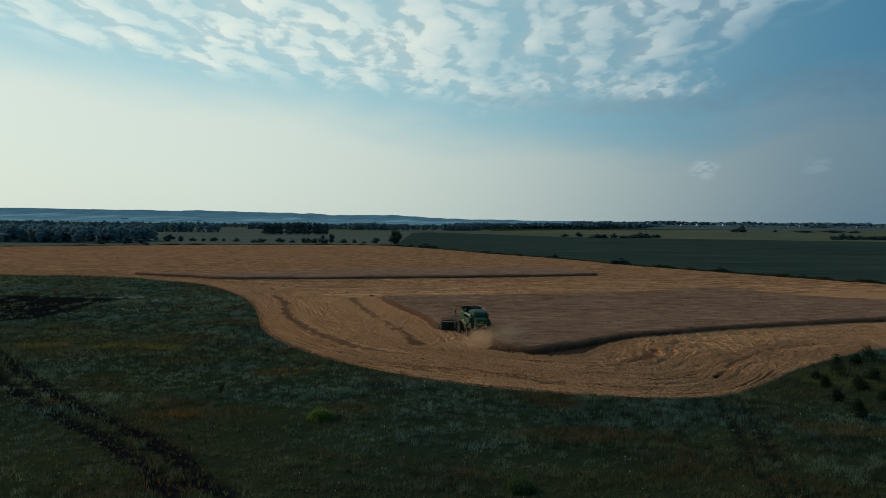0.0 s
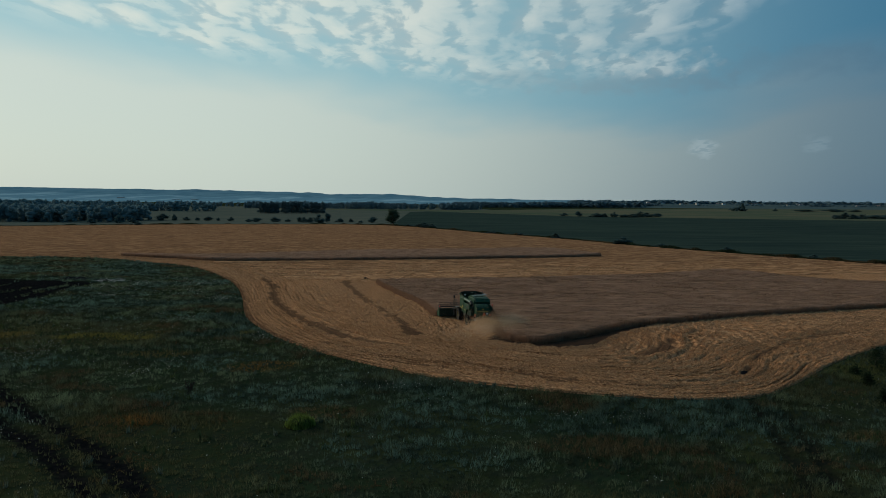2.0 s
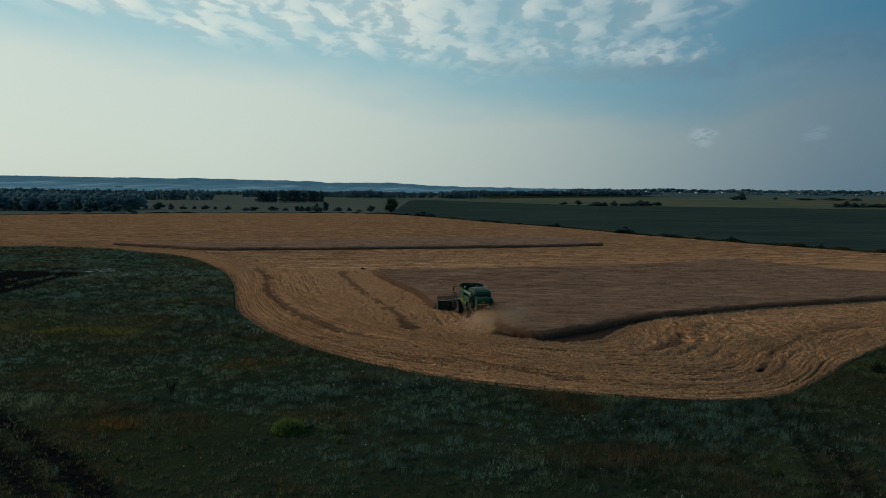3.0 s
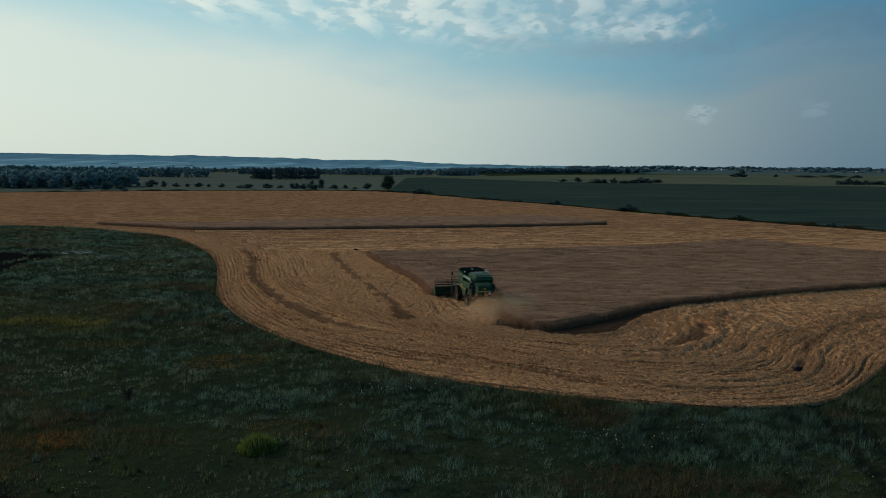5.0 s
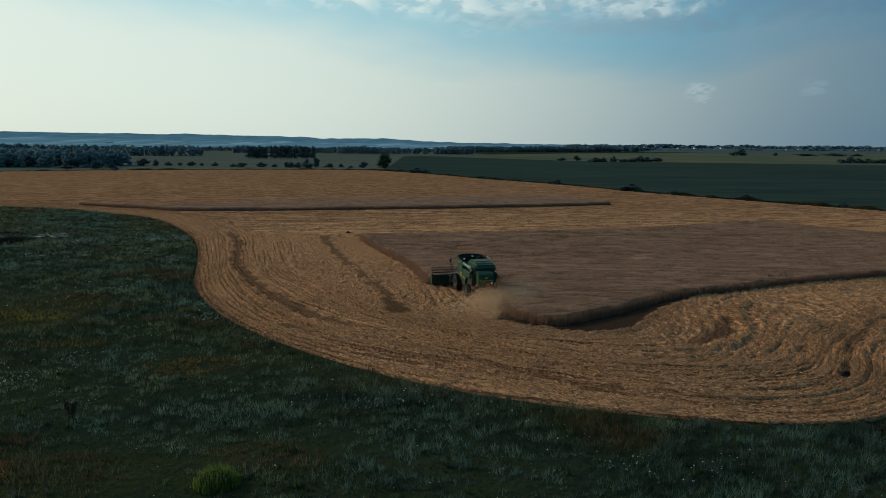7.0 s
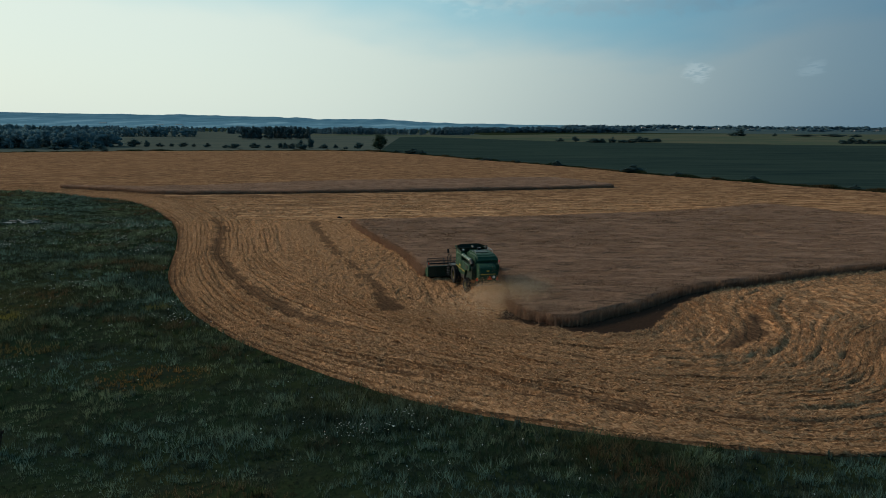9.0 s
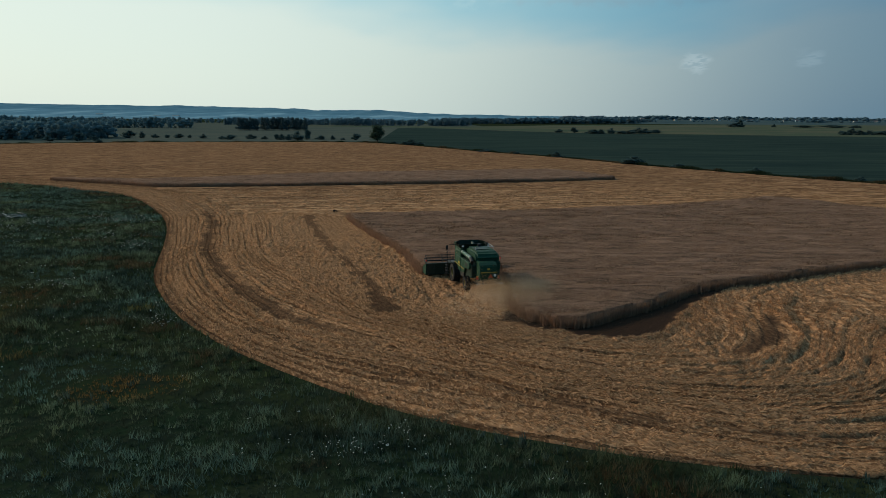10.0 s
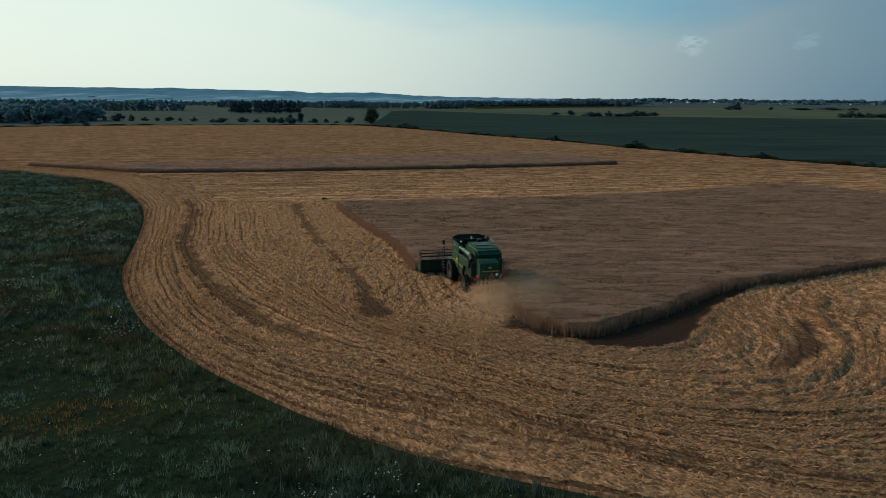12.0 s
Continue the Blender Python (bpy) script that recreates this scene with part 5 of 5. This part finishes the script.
    part("axle_stand", bm_box(-0.3, 0.3, -3.95, -3.6, 0.6, 1.2, 0.03), "dark_steel", c)
    for s in (-1, 1):
        wheel(c, s * 1.55, 0.0, 0.93, 0.70, 0.43, 20)
        wheel(c, s * 1.45, -3.78, 0.66, 0.46, 0.32, 18)
    # feeder house
    part("feeder_house", bm_profile([(0.55, 1.05), (0.55, 1.85), (1.1, 1.80), (2.75, 1.12), (2.75, 0.42)], -0.72, 0.72, 0.04), "green_dark", c)
    # header
    half = 3.8
    head = part("header", bm_profile([(2.72, 0.22), (2.72, 1.22), (2.84, 1.28), (2.90, 1.22), (2.88, 0.50), (3.2, 0.26), (4.05, 0.20), (4.05, 0.15), (2.8, 0.15)], -half, half, 0.012), "green_dark", c, "dark green grain header")
    part("top_beam", bm_box(-half, half, 2.62, 2.86, 1.18, 1.34, 0.03), "green_dark", head)
    for x in (-3.0, -2.0, 2.0, 3.0):
        part("back_rib", bm_box(x - 0.04, x + 0.04, 2.62, 2.73, 0.25, 1.2, 0.01), "green_dark", head)
    for s in (-1, 1):
        part("end_sheet", bm_profile([(2.62, 0.20), (2.62, 1.30), (3.2, 1.18), (3.9, 0.80), (5.05, 0.22), (4.9, 0.14)], s * half, s * (half + 0.10), 0.02), "green_paint", head)
        part("marker_lamp", bm_box(s * (half + 0.05) - 0.07, s * (half + 0.05) + 0.07, 2.56, 2.64, 1.55, 1.72, 0.02), "lamp_red", head, "red marker lamp")
        part("marker_post", bm_rod((s * (half + 0.05), 2.62, 1.25), (s * (half + 0.05), 2.62, 1.56), 0.02, 6), "black_plastic", head)
        part("reel_arm", bm_profile([(2.7, 1.30), (2.75, 1.42), (3.95, 1.42), (3.95, 1.30)], s * (half - 0.12), s * (half - 0.04), 0.01), "green_dark", head)
    # cross auger with two spirals that meet in the middle
    bm = bm_rod((-half + 0.05, 3.25, 0.62), (half - 0.05, 3.25, 0.62), 0.17, 14)
    for s in (-1, 1):
        prev = None
        for k in range(73):
            a = s * 2 * math.pi * k / 12
            x = s * (0.5 + (half - 0.6) * k / 72)
            pin = bm.verts.new((x, 3.25 + 0.16 * math.cos(a), 0.62 + 0.16 * math.sin(a)))
            pout = bm.verts.new((x, 3.25 + 0.30 * math.cos(a), 0.62 + 0.30 * math.sin(a)))
            if prev:
                bm.faces.new((prev[0], prev[1], pout, pin))
            prev = (pin, pout)
    part("cross_auger", bm, "dark_steel", head)
    bm = bm_box(-half, half, 4.02, 4.12, 0.15, 0.19, 0)
    for k in range(74):
        x = -half + 0.05 + k * 0.1027
        bm_rod((x, 4.1, 0.17), (x, 4.24, 0.18), 0.022, 4, 0.004, bm)
    part("cutter_bar", bm, "dark_steel", head)
    # reel with six tined bats
    reel = part("reel_shaft", bm_rod((-half + 0.1, 3.95, 1.36), (half - 0.1, 3.95, 1.36), 0.07, 12), "black_plastic", head)
    for k in range(6):
        a = radians(15 + 60 * k)
        y, z = 3.95 + 0.56 * math.cos(a), 1.36 + 0.56 * math.sin(a)
        bm = bm_rod((-half + 0.15, y, z), (half - 0.15, y, z), 0.028, 6)
        for j in range(50):
            x = -half + 0.2 + j * 0.147
            bm_rod((x, y, z), (x, y - 0.04, z - 0.24), 0.009, 3, None, bm)
        part("reel_bat", bm, "black_plastic", reel)
    for x in (-half + 0.2, -1.9, 0.0, 1.9, half - 0.2):
        bm = None
        for k in range(6):
            a, b2 = radians(15 + 60 * k), radians(75 + 60 * k)
            p = (x, 3.95 + 0.56 * math.cos(a), 1.36 + 0.56 * math.sin(a))
            bm = bm_rod((x, 3.95, 1.36), p, 0.022, 5, None, bm)
            bm_rod(p, (x, 3.95 + 0.56 * math.cos(b2), 1.36 + 0.56 * math.sin(b2)), 0.018, 5, None, bm)
        part("reel_spider", bm, "dark_steel", reel)
    for s in (-1, 1):
        part("header_hose", bm_pipe([(s * 0.8, 2.3, 1.9), (s * 1.3, 2.5, 1.75), (s * 1.5, 2.7, 1.35)], 0.03), "black_plastic", head)
    return c


COMBINE = pose(4.2, 110.9, 0.06, 0, 0, 13.0)
build_combine(COMBINE)


# ---------------------------------------------------------------- loose straw and chaff
def flakes(name, c, size, tint, rng, material="tinted_straw", flat=1.0):
    """Short straw flecks: thin triangles of any direction."""
    k = len(c)
    a = rng.normal(0, 1, (k, 3)) * np.array((1, 1, flat))
    a = a / np.linalg.norm(a, axis=1)[:, None] * size[:, None]
    b = rng.normal(0, 1, (k, 3))
    b = b / np.linalg.norm(b, axis=1)[:, None] * size[:, None] * 0.45
    v = np.stack([c - a, c + b, c + a], 1).reshape(-1, 3)
    return mesh_of(name, v, np.arange(k * 3).reshape(-1, 3), material, {"tint": np.repeat(tint, 3, 0)})


def build_litter():
    """Straw lying in tufts along the rows of the cut field."""
    rng = np.random.default_rng(31)
    lots = [(70, 105, -40, 60, 95.0), (105, 130, -45, 70, 36.0), (130, 200, -60, 75, 6.0)]
    px, py = [], []
    for y0, y1, x0, x1, dens in lots:
        k = int((y1 - y0) * (x1 - x0) * dens)
        px.append(rng.uniform(x0, x1, k))
        py.append(rng.uniform(y0, y1, k))
    px, py = np.concatenate(px), np.concatenate(py)
    ok = inside(px, py, FIELD) & ~inside(px, py, BLOCK) & ~inside(px, py, LEE) & ~inside(px, py, TONGUE)
    px, py = px[ok], py[ok]
    z, row, bare_shade, _, _ = field_height(px, py)
    ok = (rng.random(len(px)) > bare_shade * 1.5) & (rng.random(len(px)) > row * 2.4 + 0.05)
    px, py, z = px[ok], py[ok], z[ok]
    k = len(px)
    tint = lerp((0.26, 0.138, 0.068), (0.59, 0.340, 0.182), rng.random(k)) * rng.uniform(0.7, 1.3, (k, 1))
    far = smooth(py, 75, 150)
    ang = row_direction(px, py) + rng.normal(0, 0.38, k)
    ln = rng.uniform(0.05, 0.16, k) * (1 + far)
    wd = rng.uniform(0.012, 0.026, k) * (1 + 1.2 * far)
    dx, dy = np.cos(ang), np.sin(ang)
    z0 = z + 0.05 + rng.uniform(-0.01, 0.09, k)
    tip = rng.normal(0, 0.07, k)
    v = np.stack([np.c_[px - dx * ln, py - dy * ln, z0 - tip], np.c_[px - dy * wd, py + dx * wd, z0 + wd], np.c_[px + dx * ln, py + dy * ln, z0 + tip],
                  np.c_[px + dy * wd, py - dx * wd, z0 - wd]], 1).reshape(-1, 3)
    me = mesh_of("straw_litter", v, np.arange(k * 4).reshape(-1, 4), "tinted_straw", {"tint": np.repeat(tint, 4, 0)})
    tagged(new("straw_litter", me), "loose golden straw lying along the rows", "straw", kind="stuff")


def build_chaff():
    """The chaff that hangs and falls behind the chopper, fanned out over the cut ground."""
    rng = np.random.default_rng(41)
    k = 120000
    run = rng.beta(1.1, 2.2, k) * 13.0
    spread = 0.8 + 0.62 * run
    x = rng.normal(0, 0.55, k) * spread
    z = 1.05 + 0.02 * run + rng.normal(0, 1, k) * (0.12 + 0.14 * run) - 0.02 * run ** 1.2
    # streams near the vanes
    vane = (np.round(x / spread * 4) / 4) * spread
    x = np.where(run < 1.6, vane + rng.normal(0, 0.05, k), x) + 0.02 * run
    z = np.abs(z) * smooth(run, -1.0, 0.4) + 0.05
    # bright jets of straw that leave the guide vanes
    j = k // 5
    fan = (rng.integers(0, 9, j) - 4) / 4
    go = rng.uniform(0, 2.6, j)
    x[:j] = fan * 0.75 + np.sin(np.radians(fan * 50)) * go + rng.normal(0, 0.03, j) * (1 + go)
    run[:j] = 0.35 + np.cos(np.radians(fan * 50)) * go
    z[:j] = 1.0 - 0.10 * go - 0.05 * go ** 2 + rng.normal(0, 0.04, j) * (1 + go)
    p = np.array(COMBINE.to_3x3()) @ np.stack([x, -5.9 - run, z])
    c = p.T + np.array(COMBINE.translation)
    tint = lerp((0.42, 0.26, 0.14), (0.62, 0.42, 0.25), rng.random(k))
    tint[:j] *= 1.35
    me = flakes("chaff_cloud", c, rng.uniform(0.012, 0.03, k), tint, rng, "dust")
    tagged(new("chaff_cloud", me), "pale chaff falling behind the combine", "chaff", kind="stuff")


def build_dust():
    """Fine dust that rolls out behind the machine and drifts off over the standing wheat."""
    rng = np.random.default_rng(43)
    k = 230000
    run = 0.5 + rng.beta(1.2, 2.2, k) * 11.0
    x = rng.normal(0, 1, k) * (0.8 + 0.24 * run) - 0.16 * run + 0.5 * np.maximum(rng.normal(0, 1.2, k), 0) * smooth(run, 1, 4)
    z = 0.1 + np.abs(rng.normal(0, 1, k)) * (0.35 + 0.10 * run)
    # rolling billows with thin places between them
    keep = rng.random(k) < 0.15 + 1.2 * smooth(fbm(x / 1.5 + 9, run / 1.5, 3, 45) + 0.25 * (fbm(z / 0.8, run / 1.2, 2, 46) - 0.5), 0.38, 0.66)
    # a thinner bank hangs downwind of the machine
    j = 34000
    dx, dr, dz = rng.normal(3.4, 1.2, j), rng.normal(1.8, 1.2, j), 0.85 + np.abs(rng.normal(0, 0.6, j))
    x, run, z = np.r_[x[keep], dx], np.r_[run[keep], dr], np.r_[z[keep], dz]
    p = np.array(COMBINE.to_3x3()) @ np.stack([x, -5.9 - run, z])
    c = p.T + np.array(COMBINE.translation)
    n = len(x)
    tint = lerp((0.62, 0.46, 0.31), (0.82, 0.63, 0.45), rng.random(n))
    me = flakes("dust_cloud", c, rng.uniform(0.008, 0.022, n), tint, rng, "dust")
    tagged(new("dust_cloud", me), "pale brown dust drifting behind the combine", "dust", kind="stuff")


# ---------------------------------------------------------------- plants and things of the meadow
def build_tall_weeds():
    """Silvery wormwood and dark dock standing above the grass, thickest along the field edge."""
    rng = np.random.default_rng(51)
    n = 16000
    px, py = rng.uniform(-95, 60, n), rng.uniform(42, 205, n)
    edge = dist_to(px, py, EDGE)
    n1 = fbm(px / 7, py / 5, 3, 93)
    keep = ~inside(px, py, FIELD) & ~inside(px, py, DARK) & (rut_mark(px, py) < 0.3)
    keep &= rng.random(n) < smooth(n1, 0.48, 0.66) * 0.6 + 0.75 * smooth(edge, 4, 0.5)
    px, py, edge = px[keep], py[keep], edge[keep]
    m = len(px)
    kind = rng.random(m)
    silver = (fbm(px / 9, py / 9, 2, 97) > 0.57) | ((px > 18) & (kind < 0.5))
    tint = np.where(silver[:, None], lerp((0.046, 0.072, 0.058), (0.074, 0.100, 0.082), kind), lerp((0.028, 0.050, 0.026), (0.055, 0.075, 0.030), kind))
    h = rng.uniform(0.28, 0.68, m)
    me = blades(px, py, relief(px, py) - 0.08, h, rng.uniform(0.022, 0.045, m), 16, 0.24, tint, rng, "tall_weeds")
    tagged(new("tall_weeds", me), "silvery and dark green weeds above the grass", "weeds", kind="stuff")


DRIFTS = [(-42.9, 86, 2.6, 6), (-35.8, 66, 1.9, 5), (-28.2, 78, 1.9, 2.4), (-33.4, 106.5, 2.2, 3), (-53.8, 132.6, 2.4, 2.2), (-42.8, 137.5, 4.4, 4), (-35.8, 129, 2.4, 2.4), (-20.4, 95, 1.6, 2),
          (-20.6, 92.7, 0.9, 1), (-14.3, 86, 0.9, 1.4), (-4.4, 72.6, 2.4, 1.1), (-0.9, 75, 0.7, 0.9), (-26.6, 83.7, 1.2, 1.8), (-47, 150, 5, 4), (-58, 145, 5, 4), (12, 64, 3, 1.2), (-30, 60, 2, 2)]


def build_flowers():
    """White umbels in loose drifts."""
    rng = np.random.default_rng(61)
    n = 500000
    px, py = rng.uniform(-95, 45, n), rng.uniform(42, 190, n)
    rag = smooth(fbm(px / 2, py / 2, 2, 105), 0.35, 0.65)
    d = 0.12 * smooth(fbm(px / 6, py / 4, 3, 103), 0.58, 0.68)
    for cx, cy, rx, ry in DRIFTS:
        d = np.maximum(d, np.exp(-((px - cx) / rx) ** 2 - ((py - cy) / ry) ** 2))
    d = d * rag
    keep = (rng.random(n) < d * 0.5 + 0.005) & ~inside(px, py, FIELD) & ~inside(px, py, DARK) & (rut_mark(px, py) < 0.4)
    px, py = px[keep], py[keep]
    m = len(px)
    z = relief(px, py) - 0.08 + rng.uniform(0.4, 0.8, m)
    r = rng.uniform(0.020, 0.044, m) * (1 + 0.5 * smooth(py, 65, 120))
    a = np.arange(6) * math.pi / 3
    tilt = rng.normal(0, 0.35, (m, 2))
    ring = np.stack([px[:, None] + r[:, None] * np.cos(a), py[:, None] + r[:, None] * np.sin(a),
                     z[:, None] + r[:, None] * (np.cos(a) * tilt[:, :1] + np.sin(a) * tilt[:, 1:])], 2).reshape(-1, 3)
    tint = lerp((0.36, 0.37, 0.35), (0.60, 0.61, 0.57), rng.random(m))
    me = mesh_of("white_flowers", ring, np.arange(m * 6).reshape(-1, 6), "tinted_plant", {"tint": np.repeat(tint, 6, 0)})
    tagged(new("white_flowers", me), "small white umbel flowers scattered in drifts", "flowers", kind="stuff")


def tuft_bush(name, label, category, x, y, width, height, tint, count, seed, group="", blade=0.03, lean=0.12, leafy=False):
    """A dense rounded plant of upright shoots."""
    rng = np.random.default_rng(seed)
    a, d = rng.uniform(0, 2 * math.pi, count), np.sqrt(rng.random(count))
    px, py = d * np.cos(a) * width / 2, d * np.sin(a) * width / 2
    h = height * np.sqrt(np.maximum(0.12, 1 - d ** 2)) * rng.uniform(0.8, 1.1, count)
    t = np.array(tint)[None, :] * rng.uniform(0.7, 1.3, (count, 1))
    ob = thing(name, label, category, pose(x, y, float(relief(np.array([x]), np.array([y]))[0]) - 0.06), group)
    if leafy:
        bm = bm_rod((0, 0, -0.1), (0, 0, height * 0.8), 0.03, 6, 0.012)
        for k in range(6):
            q = random.Random(seed * 7 + k)
            ang, zz = q.uniform(0, 6.28), height * q.uniform(0.2, 0.6)
            bm_rod((0, 0, zz), (width * 0.35 * math.cos(ang), width * 0.35 * math.sin(ang), zz + height * 0.25), 0.015, 5, 0.006, bm)
        part("stem", bm, "bark", ob)
        lob = lobes_of(width * 1.15, height * 1.1, 0.1, 11, random.Random(seed), 0.85)
        data_part("foliage", leaves(lob, count * 2, 0.13, seed, "leaf_deep", "foliage", 0.0, False, rim=(0.25, 1.5)), ob)
    else:
        data_part("foliage", blades(px, py, np.zeros(count), h, np.full(count, blade), 3, lean, t, rng, "foliage"), ob)
        bm = bmesh.new()
        bmesh.ops.create_icosphere(bm, subdivisions=2, radius=1.0, matrix=Matrix.Translation((0, 0, height * 0.2)) @ Matrix.Diagonal((width * 0.40, width * 0.40, height * 0.45, 1)))
        for v in bm.verts:
            v.co += Vector((noise.noise(v.co * 4), noise.noise(v.co * 4 + Vector((5, 0, 0))), noise.noise(v.co * 4 + Vector((0, 7, 0))))) * 0.08
        part("root_clump", bm, "soil_grass", ob)
    return ob


def build_plants():
    tuft_bush("round_bush", "bright yellow-green rounded bush in dark grass", "bush", -10.05, 62.6, 2.1, 0.95, (0.10, 0.15, 0.035), 900, 1)
    tuft_bush("round_bush", "dull green rounded bush in dark grass", "bush", 5.1, 46.2, 2.0, 0.8, (0.05, 0.085, 0.032), 800, 2)
    dock = thing("dead_dock", "dead dark brown dock plant with upright seed stalks", "plant", pose(-21.1, 71, float(relief(np.array([-21.1]), np.array([71.0]))[0]) - 0.08))
    rng = random.Random(9)
    for k in range(9):
        x, y, h = rng.uniform(-0.45, 0.45), rng.uniform(-0.3, 0.3), rng.uniform(0.8, 1.25)
        bm = bm_rod((x * 0.4, y * 0.4, 0), (x, y, h), 0.015, 5)
        for j in range(14):
            f = rng.uniform(0.45, 1.0)
            p = Vector((x * (0.4 + 0.6 * f), y * (0.4 + 0.6 * f), h * f))
            bm_rod(p, p + Vector((rng.uniform(-0.1, 0.1), rng.uniform(-0.1, 0.1), 0.10)), 0.045, 5, 0.01, bm)
        part("seed_stalk", bm, "dead_brown", dock)
    for k, (x, y, w, h) in enumerate(((44, 83, 2.6, 2.0), (40.3, 80, 1.6, 0.9), (42.3, 75.3, 1.8, 1.2), (37.3, 70, 1.5, 1.1), (36.3, 64.5, 1.8, 1.5), (52, 91, 2.6, 2.0), (49, 88, 2.0, 1.4), (39.3, 76.2, 1.4, 1.2), (46.5, 80, 2.2, 1.0), (42, 70, 1.6, 1.3))):
        tuft_bush("sapling", "dark leafy self-sown sapling in the meadow", "sapling", x, y, w, h, (0.03, 0.05, 0.02), 420, 70 + k, "saplings at the field corner", leafy=True)


def clod(name, label, category, x, y, w, h, seed):
    bm = bmesh.new()
    bmesh.ops.create_icosphere(bm, subdivisions=3, radius=1.0)
    for v in bm.verts:
        d = 1 + 0.35 * noise.noise(v.co * 1.7 + Vector((seed, 0, 0))) + 0.12 * noise.noise(v.co * 5)
        v.co = Vector((v.co.x * w / 2, v.co.y * w / 3, max(v.co.z, -0.35) * h * 0.75)) * d
    me = bpy.data.meshes.new(name)
    bm.to_mesh(me)
    bm.free()
    me.materials.append(MATS["black_soil"])
    tagged(new(name, me), label, category).matrix_world = pose(x, y, h * 0.25, 0, 0, 20 * seed)


def build_debris():
    ob = thing("debris_pile", "heap of pale broken boards on black earth", "debris", pose(-65.5, 155.2, 0.0))
    rng = random.Random(77)
    for k in range(15):
        ln, wd = rng.uniform(1.0, 2.8), rng.uniform(0.25, 0.7)
        m = pose(rng.uniform(-2.6, 2.6), rng.uniform(-1.1, 1.1), 0.12 + 0.05 * k * rng.random(), rng.uniform(-14, 14), rng.uniform(-10, 10), rng.uniform(-35, 35))
        part("board", bm_box(-ln / 2, ln / 2, -wd / 2, wd / 2, -0.03, 0.03, 0.008, None, m), "grey_board" if k % 3 else "dark_steel", ob)
    mound = bmesh.new()
    bmesh.ops.create_grid(mound, x_segments=24, y_segments=16, size=1.0, matrix=Matrix.Diagonal((5.0, 2.4, 1, 1)))
    for v in mound.verts:
        e = (v.co.x / 5.0) ** 2 + (v.co.y / 2.4) ** 2
        v.co.z = 0.75 * max(0, 1 - e) + 0.25 * noise.noise(v.co * 0.8) * max(0, 1 - e) - 0.15
    me = bpy.data.meshes.new("earth_mound")
    mound.to_mesh(me)
    mound.free()
    me.materials.append(MATS["black_soil"])
    tagged(new("earth_mound", me), "low mound of black dug earth", "earth mound").matrix_world = pose(-73, 157.5, -0.05)


mat("leaf_deep", patchy((0.014, 0.024, 0.014), (0.024, 0.038, 0.020), 2.0), 0.8, spec=0.0, leafy=0.3)
mat("dead_brown", patchy((0.020, 0.012, 0.009), (0.035, 0.018, 0.012), 3.0), 0.9)
mat("grey_board", patchy((0.30, 0.31, 0.30), (0.42, 0.42, 0.40), 1.2, (0.2, 0.2, 0.19), 4.0), 0.85)
build_litter()
build_chaff()
build_dust()
build_tall_weeds()
build_flowers()
build_plants()
clod("dark_clod", "dark clod of earth lying on the stubble", "clod", -15.9, 164.1, 0.8, 0.28, 1)
clod("dark_clod", "dark clod of earth beside the straw rows", "clod", 29.6, 80.0, 0.8, 0.35, 2)
build_debris()
